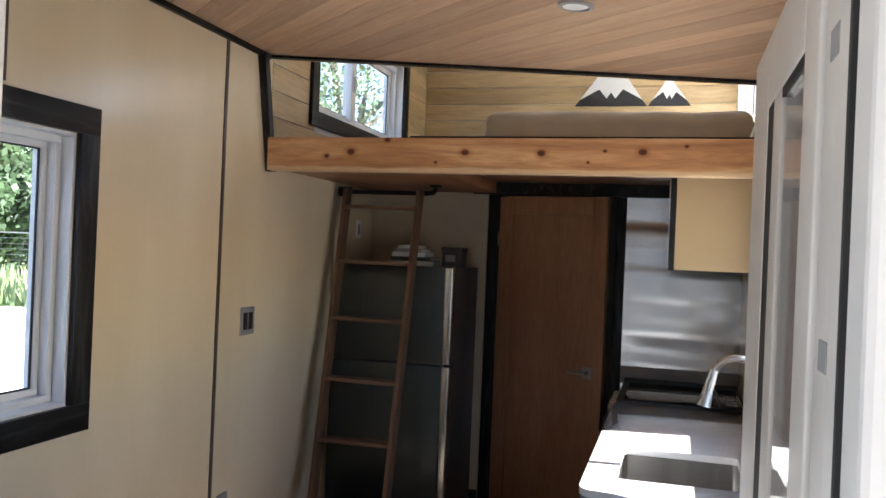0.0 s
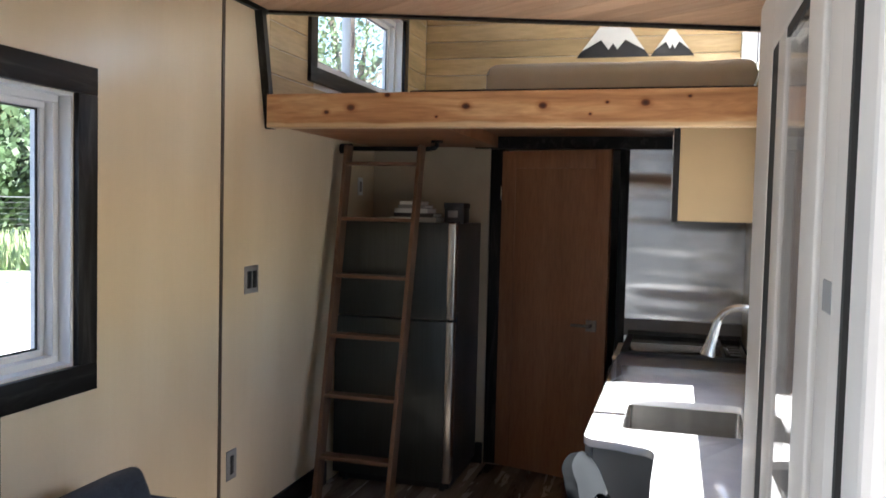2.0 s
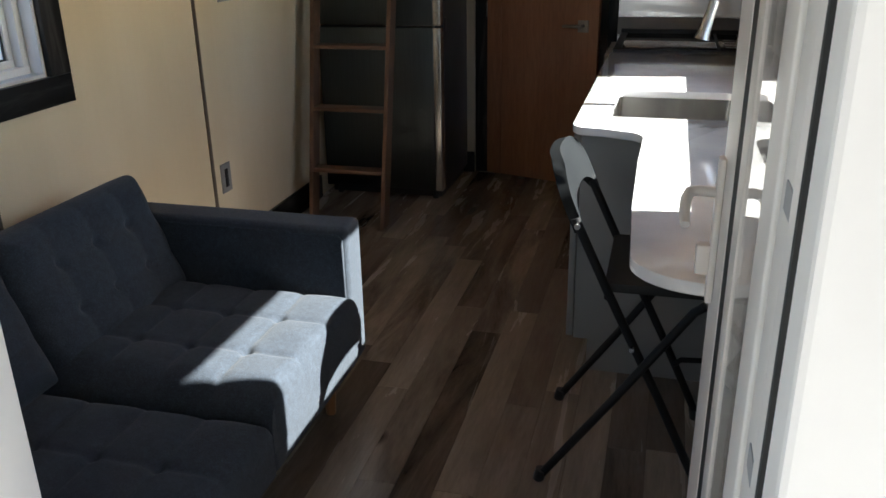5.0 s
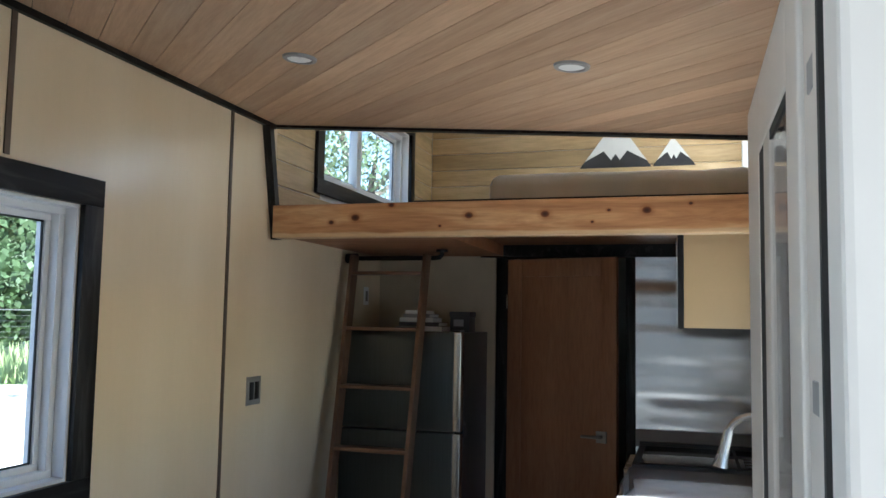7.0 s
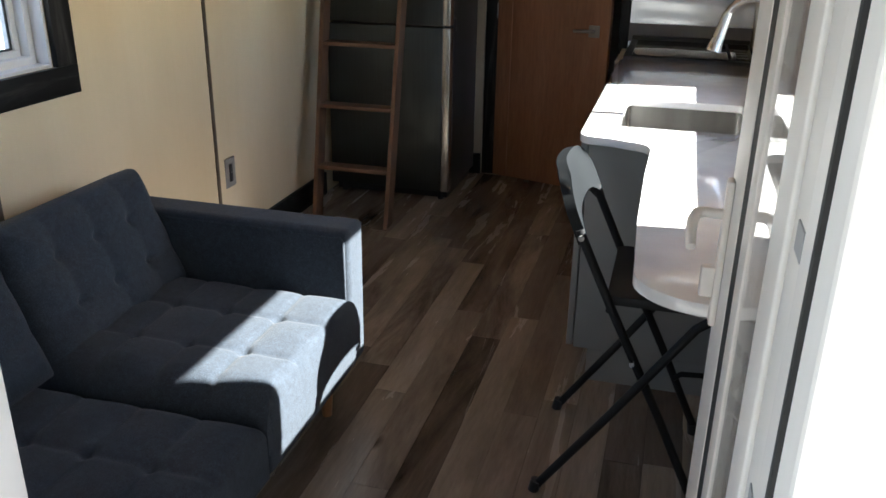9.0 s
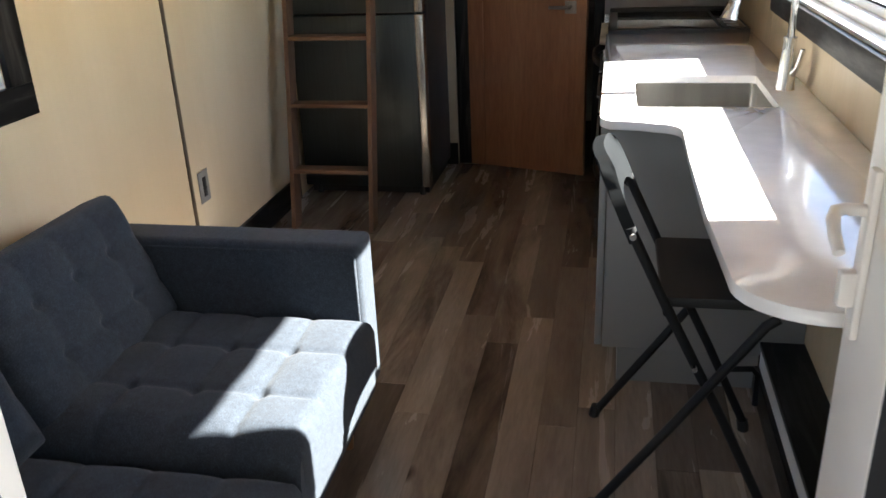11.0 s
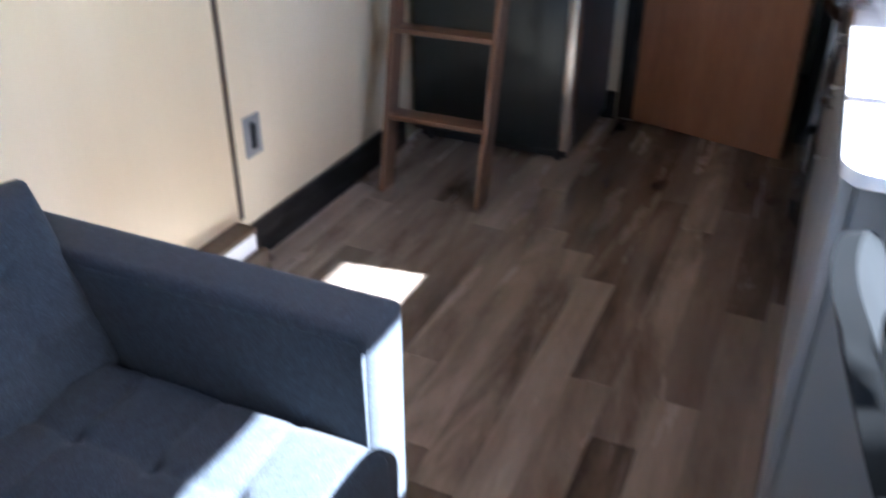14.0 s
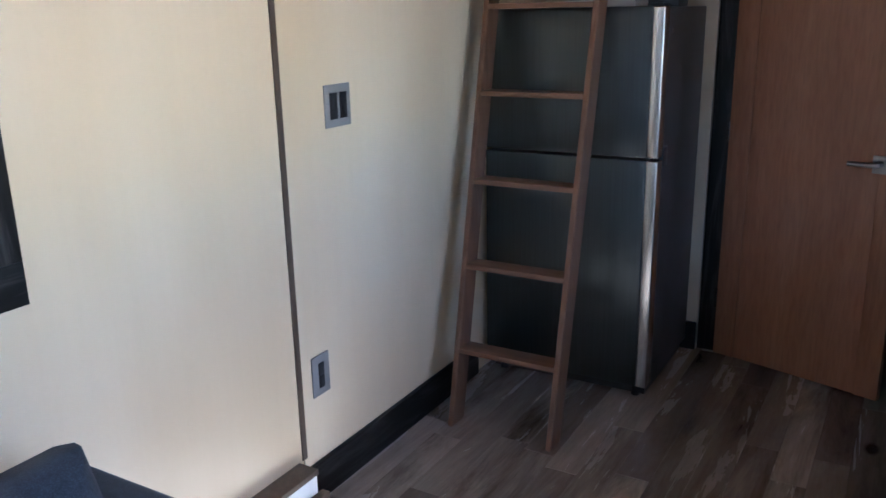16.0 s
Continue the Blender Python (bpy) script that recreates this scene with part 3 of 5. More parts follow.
# ---- windows ----
def window_x(name, xin, side, y0, y1, z0, z1, trim, label, mullion=None, g=0.075):
    """A white vinyl window set in a wall whose inner face is at xin; side is -1 for the wall at small x."""
    w = thing(name, (xin, (y0 + y1) / 2, z0), label, "window", "", "structure")
    s = side

    def bx(xa, xb, *r, bevel=0.003):
        return box(min(xin + s * xa, xin + s * xb), max(xin + s * xa, xin + s * xb), *r, bevel)
    t = trim
    if t:
        part("trim", bx(-0.022, 0.0, y0 - t, y1 + t, z1, z1 + t), EBONY, w, "black grained casing")
        part("trim", bx(-0.022, 0.0, y0 - t, y1 + t, z0 - t, z0), EBONY, w)
        part("trim", bx(-0.022, 0.0, y0 - t, y0, z0, z1), EBONY_Z, w)
        part("trim", bx(-0.022, 0.0, y1, y1 + t, z0, z1), EBONY_Z, w)
    # jamb liner and stepped frame
    for d0, d1, inset in ((0.0, 0.05, 0.012), (0.05, 0.10, min(0.045, g - 0.022)), (0.085, 0.125, g)):
        fr = bmesh.new()
        xa, xb = sorted((xin + s * d0, xin + s * d1))
        for r in ((y0, y1, z1 - inset, z1), (y0, y1, z0, z0 + inset), (y0, y0 + inset, z0 + inset, z1 - inset), (y1 - inset, y1, z0 + inset, z1 - inset)):
            add_box(fr, xa, xb, *r, 0.002, 1)
        part("frame", fr, VINYL, w, "white vinyl frame")
    seal = bmesh.new()
    xa, xb = sorted((xin + s * 0.094, xin + s * 0.1))
    for r in ((y0 + g, y1 - g, z1 - g - 0.006, z1 - g), (y0 + g, y1 - g, z0 + g, z0 + g + 0.006), (y0 + g, y0 + g + 0.006, z0 + g, z1 - g), (y1 - g - 0.006, y1 - g, z0 + g, z1 - g)):
        add_box(seal, xa, xb, *r)
    part("seal", seal, GASKET, w, "dark glazing seal")
    cuts = [y0 + g] + ([mullion] if mullion else []) + [y1 - g]
    for a, b in zip(cuts, cuts[1:]):
        xa, xb = sorted((xin + s * 0.104, xin + s * 0.108))
        pane = part("pane", box(xa, xb, a, b, z0 + g, z1 - g), GLASS, w, "clear glass")
        pane.visible_shadow = False
    if mullion:
        part("mullion", bx(0.06, 0.12, mullion - 0.035, mullion + 0.035, z0 + 0.045, z1 - 0.045), VINYL, w, "white meeting stile")
        part("latch", bx(0.045, 0.06, mullion - 0.012, mullion + 0.012, (z0 + z1) / 2 - 0.05, (z0 + z1) / 2 + 0.05, bevel=0.004), VINYL, w, "white sash latch")
    return w


window_x("window_1", XL, -1, 1.28, 2.03, 1.08, 2.0, 0.095, "white vinyl window with wide black casing", None, 0.058)
window_x("window_2", XL, -1, 3.92, 5.42, 2.40, 2.98, 0.085, "white sliding loft window with black casing", 4.62)
window_x("window_3", XR, 1, 1.575, 3.49, 1.144, 1.85, 0.075, "wide white window over the counter with black casing", None, 0.06)
window_x("window_4", XR, 1, 4.18, 5.9, 2.48, 3.1, 0.0, "white loft window in bright sun")

# ---- outside ----
structure("ground", box(-160, 160, -160, 160, -0.5, -0.45), plain("pale_gravel", (0.42, 0.40, 0.37), 0.9, vary=0.15, scale=1.0, bump=0.6, grain=25), "pale gravel yard", "ground")
structure("deck", box(-1.6, 1.0, -1.9, 0.305, -0.10, -0.05), GREY_DECK, "grey wooden landing outside the door", "deck")
# added roof, never in view: keeps skylight off the door frame
structure("added_shade_roof", box(-2.1, 1.6, -2.3, 0.305, 2.27, 2.35), GREY_DECK, "plain roof added out of view over the landing to shade the doorway", "roof")
# added wall, also unseen: stops low sky from shining in at the entrance
structure("sky_blocking_wall", box(-9, 9, -4.3, -4.1, -0.45, 3.4), GREY_DECK, "grey timber wall added out of view behind the landing to block low sky", "wall")

# ---- trees and fence outside ----
LEAF = plain("broad_leaves", (0.045, 0.078, 0.030), 0.6, vary=0.5, scale=0.8, bump=0)
BARK = plain("grey_bark", (0.12, 0.10, 0.08), 0.9, vary=0.3, scale=9, bump=0.5, grain=40)
GRASS = plain("dry_summer_grass", (0.25, 0.31, 0.14), 0.9, vary=0.4, scale=1.5, bump=0.5, grain=30)
GALV = plain("galvanised_wire", (0.22, 0.22, 0.22), 0.45, metal=0.8, vary=0.1)


def tree(x, y, h, spread, seed, leaves=3200):
    rnd = random.Random(seed)
    t = thing("tree", (x, y, -0.45), "tall leafy broadleaf tree beyond the gravel yard", "tree", "trees beyond the yard")
    bm = bmesh.new()
    pts = [(x + rnd.uniform(-0.1, 0.1) * i, y + rnd.uniform(-0.1, 0.1) * i, -0.5 + h * 0.85 * i / 5) for i in range(6)]
    add_tube(bm, pts, [h * 0.022 * (1 - 0.16 * i) for i in range(6)], 8)
    tips = []
    for k in range(9):
        i = rnd.randint(1, 4)
        base = Vector(pts[i])
        a = rnd.uniform(0, 6.28)
        tip = base + Vector((math.cos(a) * spread * rnd.uniform(0.5, 0.9), math.sin(a) * spread * rnd.uniform(0.5, 0.9), h * rnd.uniform(0.08, 0.22)))
        add_tube(bm, [base, base.lerp(tip, 0.5) + Vector((0, 0, -0.1)), tip], [h * 0.008, h * 0.005, h * 0.002], 6)
        tips.append(tip)
    part("trunk", bm, BARK, t)
    verts, faces = [], []
    clumps = [tip + Vector([rnd.gauss(0, spread * 0.25) for _ in range(3)]) for tip in tips for _ in range(3)] + [Vector(pts[5]) + Vector([rnd.gauss(0, spread * 0.35) for _ in range(3)]) for _ in range(9)]
    clumps += [Vector((x + rnd.gauss(0, spread * 0.4), y + rnd.gauss(0, spread * 0.4), rnd.uniform(0.5, h * 0.8))) for _ in range(10)]
    for k in range(leaves):
        c = rnd.choice(clumps)
        p = c + Vector([rnd.gauss(0, spread * 0.16) for _ in range(3)])
        s = rnd.uniform(0.035, 0.075) if y < 22 else rnd.uniform(0.10, 0.24)
        a = Vector((rnd.gauss(0, 1), rnd.gauss(0, 1), rnd.gauss(0, 1))).normalized()
        b = a.orthogonal().normalized()
        n = len(verts)
        verts += [p - a * s, p + b * s * 0.6, p + a * s, p - b * s * 0.6]
        faces.append((n, n + 1, n + 2, n + 3))
    me = bpy.data.meshes.new("crown")
    me.from_pydata(verts, [], faces)
    me.materials.append(LEAF)
    crown = new("crown", me)
    crown.parent = t
    crown.matrix_parent_inverse = t.matrix_basis.inverted()
    return t


for i, (x, y, h, sp) in enumerate(((-24, 33, 10, 2.6), (-28, 30, 11, 3), (-31, 26.5, 10, 2.8), (-34, 22, 12, 3.2), (-27, 37, 12, 3), (-20, 38, 11, 2.8),
                                   (-6.5, 15, 8.5, 2.2), (-9.5, 17, 9.5, 2.4), (-8, 21, 11, 2.8), (-12.5, 20, 10, 2.6), (-5, 21, 10, 2.4), (-37, 31, 13, 3.2), (-24, 29, 7, 2.4), (-21, 34, 9, 2.6), (-30, 34, 13, 3.2), (-26, 26, 6, 2.0))):
    tree(x, y, h, sp, 100 + i, 5200 if 5 < i < 11 else 8000)

rnd = random.Random(5)
gv, gf = [], []
for k in range(7000):
    a = rnd.uniform(1.9, 2.75)
    r = rnd.uniform(26, 33)
    p = Vector((r * math.cos(a), r * math.sin(a), -0.45))
    s, hgt = rnd.uniform(0.03, 0.09), rnd.uniform(0.25, 1.15)
    w = Vector((rnd.gauss(0, 1), rnd.gauss(0, 1), 0)).normalized() * s
    n = len(gv)
    gv += [p - w, p + w, p + Vector((rnd.gauss(0, 0.15), rnd.gauss(0, 0.15), hgt))]
    gf.append((n, n + 1, n + 2))
me = bpy.data.meshes.new("grass")
me.from_pydata(gv, [], gf)
me.materials.append(GRASS)
tagged(new("grass", me), "tall dry grass at the edge of the yard", "grass", "", "stuff")
bm = bmesh.new()
ring_in = [bm.verts.new((26 * math.cos(a), 26 * math.sin(a), -0.44)) for a in np.linspace(1.85, 2.8, 24)]
ring_out = [bm.verts.new((60 * math.cos(a), 60 * math.sin(a), 0.1)) for a in np.linspace(1.85, 2.8, 24)]
for i in range(23):
    bm.faces.new((ring_in[i], ring_in[i + 1], ring_out[i + 1], ring_out[i]))
structure("meadow", bm, GRASS, "grassy bank beyond the gravel", "ground")
fence = thing("fence", (-22, 26, -0.45), "grey wire mesh fence with round posts beyond the gravel yard", "fence")
for k in range(11):
    a = 2.0 + 0.075 * k
    p = Vector((33.5 * math.cos(a), 33.5 * math.sin(a), -0.5))
    part("post", add_rod(bmesh.new(), p, p + Vector((0, 0, 2.3)), 0.04), GALV, fence)
    q = Vector((33.5 * math.cos(a + 0.075), 33.5 * math.sin(a + 0.075), -0.5))
    if k < 10:
        bm = bmesh.new()
        for j in range(10):
            add_rod(bm, p + Vector((0, 0, 0.35 + 0.2 * j)), q + Vector((0, 0, 0.35 + 0.2 * j)), 0.006 if j < 9 else 0.022, 6)
        part("wire", bm, GALV, fence)

# ---- entrance door ----
jamb = thing("door_1", (-0.22, 0.40, 0.0), "white vinyl entrance door frame with lock keeps", "door frame", "", "structure")
for name, b2 in (("jamb", box(0.226, 0.289, 0.402, 0.495, -0.02, 2.12, 0.005)), ("jamb", box(0.219, 0.289, 0.272, 0.400, -0.02, 2.12, 0.018, 5)),
                 ("jamb", box(-0.750, -0.6950, 0.318, 0.40, -0.02, 2.12, 0.006)), ("jamb", box(-0.750, -0.6830, 0.403, 0.495, -0.02, 2.12, 0.006)),
                 ("head", box(-0.681, 0.217, 0.32, 0.485, 2.06, 2.12, 0.004))):
    part(name, b2, DOOR_VINYL, jamb)
part("seal", box(0.2055, 0.222, 0.2625, 0.2715, 0.0, 2.06), GASKET, jamb, "dark rubber seal")
part("seal", box(-0.6945, -0.6900, 0.392, 0.399, 0.0, 2.06), GASKET, jamb)
for z in (0.49, 0.76, 1.035, 1.305, 1.58, 1.848):
    part("cap", box(0.2245, 0.2268, 0.424, 0.462, z - 0.0135, z + 0.0135, 0.0006, 1), GREY_MARK, jamb, "small grey cap")
part("keep", box(-0.6845, -0.6810, 0.428, 0.458, 1.285, 1.375, 0.002), STEEL_BRIGHT, jamb, "metal lock keep")
part("latch", box(-0.6820, -0.6740, 0.435, 0.449, 1.305, 1.345, 0.003), STEEL_BRIGHT, jamb)
part("keep", box(-0.6845, -0.6805, 0.412, 0.462, 0.98, 1.205, 0.002), BLACK_METAL, jamb, "dark lock plate")
part("latch", box(-0.6810, -0.6740, 0.427, 0.447, 1.12, 1.165, 0.003), STEEL_BRIGHT, jamb)
structure("door_casing_right", box(0.208, 0.46, 0.205, 0.262, -0.05, 2.25, 0.006), DOOR_VINYL, "white outside casing of the entrance", "trim")
structure("door_casing_left", box(-0.95, -0.7030, 0.255, 0.307, -0.05, 2.25, 0.004), DOOR_VINYL, "white outside casing of the entrance", "trim")
structure("threshold", box(-0.681, 0.219, 0.32, 0.488, -0.02, 0.004, 0.003), STEEL, "metal door threshold", "trim")

leaf = thing("glazed_door", (0.25, 0.51, 0.03), "white vinyl glazed entrance door standing wide open inwards", "door")
LX0, LX1, LY0, LY1, LZ0, LZ1 = 0.222, 0.282, 0.505, 1.150, 0.03, 1.985
ST, SG = 0.205, 0.075
ga, gb, gc, gd = LY0 + 0.095, LY1 - ST - SG * 2, LZ0 + 0.12, LZ1 - 0.105
for nm, r in (("stile", (LY1 - ST, LY1, LZ0, LZ1)), ("stile", (LY0, ga, LZ0, LZ1)), ("rail", (ga, LY1 - ST, gd, LZ1)), ("rail", (ga, LY1 - ST, LZ0, gc))):
    part(nm, box(LX0, LX1, *r, 0.005, 3), DOOR_VINYL, leaf)
part("seal", box(LX0 + 0.0015, LX1 - 0.002, gb + SG, LY1 - ST - 0.0005, gc + 0.001, gd - 0.001), GASKET, leaf, "dark glazing seal")
part("glazing_bead", box(LX0 + 0.0005, LX1 - 0.001, gb, gb + SG - 0.0005, gc + 0.001, gd - 0.001, 0.003, 2), DOOR_VINYL, leaf, "white glazing bead")
part("seal", box(LX0 + 0.002, LX0 + 0.012, ga, gb, gd - 0.013, gd - 0.0005), GASKET, leaf, "dark glazing seal")
pane = part("pane", box(LX0 + 0.004, LX0 + 0.010, ga + 0.0005, gb - 0.0005, gc, gd - 0.0135), GLASS, leaf, "clear double glazing")
pane.visible_shadow = False
for s, x in ((-1, LX0), (1, LX1)):
    xa, xb = sorted((x, x + s * 0.012))
    plate = part("handle_plate", box(xa, xb, 1.075, 1.108, 0.915, 1.17, 0.005), DOOR_VINYL, leaf, "white handle plate")
    lev = bmesh.new()
    add_tube(lev, [(x + s * 0.01, 1.092, 1.11), (x + s * 0.04, 1.092, 1.112), (x + s * 0.052, 1.088, 1.11), (x + s * 0.058, 1.072, 1.103), (x + s * 0.06, 1.045, 1.09), (x + s * 0.058, 1.02, 1.075)], [0.009, 0.009, 0.0095, 0.0095, 0.009, 0.008])
    part("lever", lev, DOOR_VINYL, plate, "white curved lever")
    xa, xb = sorted((x + s * 0.01, x + s * 0.034))
    part("cylinder", box(xa, xb, 1.08, 1.103, 0.965, 1.02, 0.006), DOOR_VINYL, plate)

# ---- bathroom door ----
frame2 = thing("door_2", (-0.62, 4.88, 0.0), "black casing round the bathroom doorway", "door frame", "", "structure")
part("casing", box(-1.052, -0.963, 4.878, 4.898, 0.0, 2.026, 0.003), EBONY_Z, frame2)
part("casing", box(-0.243, -0.185, 4.878, 4.898, 0.0, 2.026, 0.003), EBONY_Z, frame2)
part("head", box(-1.052, XR - 0.004, 4.84, 4.898, 2.028, 2.1045), EBONY, frame2, "dark head trim under the loft")
part("head", box(-1.15, -1.054, 4.842, 4.899, 2.028, 2.042), EBONY, frame2)
structure("wall_return", box(-1.147, -1.0535, 4.862, YF - 0.0005, 0.0, 2.027), CREAM, "narrow cream strip of wall beside the bathroom door")
bath_door = thing("bathroom_door", (-0.972, 4.868, 0.012), "reddish fir bathroom door standing ajar", "door")
slab = bmesh.new()
W, T, HT = 0.72, 0.036, 2.0
for r in ((0, 0.095, 0, HT), (W - 0.095, W, 0, HT), (0.095, W - 0.095, HT - 0.11, HT),):
    add_box(slab, r[0], r[1], -T, 0, r[2], r[3], 0.003)
add_box(slab, 0.09, W - 0.09, -T + 0.009, -0.009, 0.0, HT - 0.10)
slab_ob = part("slab", slab, FIR)
lv = bmesh.new()
add_tube(lv, [(W - 0.09, -T - 0.008, 0.955), (W - 0.09, -T - 0.05, 0.955), (W - 0.103, -T - 0.055, 0.955), (W - 0.198, -T - 0.05, 0.952)], [0.011, 0.01, 0.01, 0.008])
rose = part("rose", box(W - 0.122, W - 0.058, -T - 0.009, -T + 0.001, 0.918, 0.985, 0.002), NICKEL_DULL, None, "square satin nickel rose")
lever = part("lever", lv, NICKEL_DULL, None, "satin nickel lever")
hinges = [part("hinge", box(-0.007, 0.004, -T - 0.006, -T + 0.02, z, z + 0.09, 0.002), STEEL_BRIGHT, None, "steel hinge") for z in (0.22, 0.98, 1.69)]
for o in [slab_ob, rose, lever, *hinges]:
    o.parent = bath_door
bath_door.matrix_basis = pose(-0.957, 4.868, 0.012, 0, 0, -17.0)

# ---- refrigerator ----
fr = thing("refrigerator", (-1.43, 4.55, 0.0), "dark stainless top-freezer refrigerator", "refrigerator")
FX0, FX1, FY, FB = -1.822, -1.097, 4.21, 4.858
SIDE = plain("dark_enamel", (0.05, 0.048, 0.047), 0.4, vary=0.1)
part("body", box(FX0 + 0.005, FX1 - 0.005, FY + 0.075, FB, 0.05, 1.555, 0.006), SIDE, fr, "dark grey cabinet sides")
for z0, z1 in ((0.06, 0.995), (1.005, 1.56)):
    door = part("door", box(FX0, FX1 - 0.046, FY, FY + 0.068, z0, z1, 0.005), STEEL_Z, fr, "brushed dark stainless door")
    edge = bmesh.new()
    add_box(edge, FX1 - 0.0458, FX1, FY + 0.001, FY + 0.068, z0, z1, 0.007, 3)
    part("edge_strip", edge, STEEL_BRIGHT, door, "bright rounded door edge")
part("plinth", box(FX0 + 0.02, FX1 - 0.02, FY + 0.05, FB - 0.05, 0.012, 0.05), BLACK_PLASTIC, fr)
for x in (FX0 + 0.06, FX1 - 0.06):
    part("foot", add_rod(bmesh.new(), (x, FY + 0.06, 0.0), (x, FY + 0.06, 0.06), 0.018), BLACK_PLASTIC, fr)
    part("foot", add_rod(bmesh.new(), (x, FB - 0.07, 0.0), (x, FB - 0.07, 0.06), 0.018), BLACK_PLASTIC, fr)
part("hinge_cap", box(FX1 - 0.07, FX1 - 0.01, FY + 0.01, FY + 0.10, 1.556, 1.57, 0.003), BLACK_PLASTIC, fr)
part("screw", add_rod(bmesh.new(), (FX1 - 0.006, FY + 0.13, 1.47), (FX1 - 0.003, FY + 0.13, 1.47), 0.007), STEEL_BRIGHT, fr, "bright hinge screw")
part("hand_grip", box(FX1 - 0.012, FX1 + 0.002, FY + 0.069, FY + 0.13, 0.965, 1.04, 0.004), BLACK_PLASTIC, fr, "dark recessed hand grip")

# books and box on top
rnd = random.Random(3)
z = 1.5555
for i, (c, h) in enumerate((((0.55, 0.53, 0.5), 0.03), ((0.05, 0.05, 0.055), 0.024), ((0.62, 0.61, 0.6), 0.026), ((0.25, 0.24, 0.24), 0.022), ((0.66, 0.65, 0.62), 0.02))):
    bk = thing("book", (-1.44, 4.5, z), ("pale" if c[0] > 0.4 else "dark") + " hardback book in a stack on the refrigerator", "book", "books on the refrigerator")
    dx = rnd.uniform(-0.02, 0.02)
    w2 = 0.29 - 0.03 * i
    x0, x1, y0, y1 = -1.55 + dx + 0.012 * i, -1.55 + dx + w2, 4.40, 4.60
    cov = plain("book_cover", c, 0.4, vary=0.05)
    cb = bmesh.new()
    add_box(cb, x0, x1, y0, y1, z, z + 0.003)
    add_box(cb, x0, x1, y0, y1, z + h - 0.003, z + h)
    add_box(cb, x0, x1, y0, y0 + 0.004, z + 0.003, z + h - 0.003)
    part("cover", cb, cov, bk)
    part("pages", box(x0 + 0.004, x1 - 0.004, y0 + 0.006, y1 - 0.004, z + 0.0035, z + h - 0.0035), WHITE_PAINT, bk, "white page block")
    z += h + 0.0005
crate = thing("storage_box", (-1.18, 4.5, 1.5555), "small dark printed cardboard box on the refrigerator", "box")
part("body", box(-1.222, -1.105, 4.41, 4.55, 1.5555, 1.668, 0.003), BLACK_PLASTIC, crate)
part("lid", box(-1.226, -1.101, 4.406, 4.554, 1.645, 1.676, 0.003), CHAR_PAINT, crate)
part("print", box(-1.20, -1.14, 4.408, 4.4098, 1.59, 1.63), GREY_PLATE, crate, "pale printed patch")

# ladder rail and ladder
rail = thing("ladder_rail", (-1.5, 4.31, 2.0), "black pipe rail fixed under the loft", "rail")
part("pipe", add_tube(bmesh.new(), [(-1.80, 4.315, 1.985), (-1.30, 4.315, 1.985), (-1.262, 4.315, 1.99), (-1.25, 4.315, 2.005), (-1.25, 4.315, 2.03)], 0.014), BLACK_METAL, rail)
part("flange", add_rod(bmesh.new(), (-1.25, 4.315, 2.02), (-1.25, 4.315, 2.0335), 0.035), BLACK_METAL, rail)
part("flange", add_rod(bmesh.new(), (-1.848, 4.315, 1.985), (-1.78, 4.315, 1.985), 0.03), BLACK_METAL, rail)

ladder = thing("ladder", (-1.5, 3.72, 0.0), "walnut-stained wooden ladder leaning on the loft rail", "ladder")
LEAN, SKEW, SPREAD = 0.272, -0.034, 0.020
for x0, skew in ((-1.714, SKEW), (-1.304, SKEW + SPREAD)):
    bm = bmesh.new()
    d = 0.095
    vs = [bm.verts.new((x + skew * z, y, z)) for x in (x0, x0 + 0.022) for y, z in ((3.66, 0.0), (3.66 + d, 0.0), (3.66 + d + LEAN * 2.0, 2.0), (3.66 + LEAN * 2.0, 2.0))]
    for f in ((0, 1, 2, 3), (7, 6, 5, 4), (0, 4, 5, 1), (1, 5, 6, 2), (2, 6, 7, 3), (3, 7, 4, 0)):
        bm.faces.new([vs[i] for i in f])
    bmesh.ops.bevel(bm, geom=bm.edges[:], offset=0.003, segments=2, affect="EDGES")
    part("stile", bm, LADDER, ladder)
RUNGW = wood("ladder_tread", (0.10, 0.05, 0.027), (0.15, 0.078, 0.043), (0.20, 0.115, 0.07), "x", 0.45, 9, 80)
for z in (0.278, 0.595, 0.913, 1.240, 1.560, 1.880):
    y = 3.665 + LEAN * z
    part("rung", box(-1.693 + SKEW * z, -1.303 + (SKEW + SPREAD) * z, y, y + 0.088, z, z + 0.02, 0.003), RUNGW, ladder)

# ---- wall plates ----
def plate(name, y0, y1, z0, z1, label, cat, rockers):
    p = thing(name, (XL, (y0 + y1) / 2, z0), label, cat)
    part("plate", box(XL, XL + 0.006, y0, y1, z0, z1, 0.002), GREY_PLATE, p)
    for a, b, c, d in rockers:
        part("rocker" if "switch" in name else "socket", box(XL + 0.005, XL + 0.010, a, b, c, d, 0.0015), BLACK_PLASTIC if "switch" in name else CHAR_PAINT, p, "dark insert")
    return p


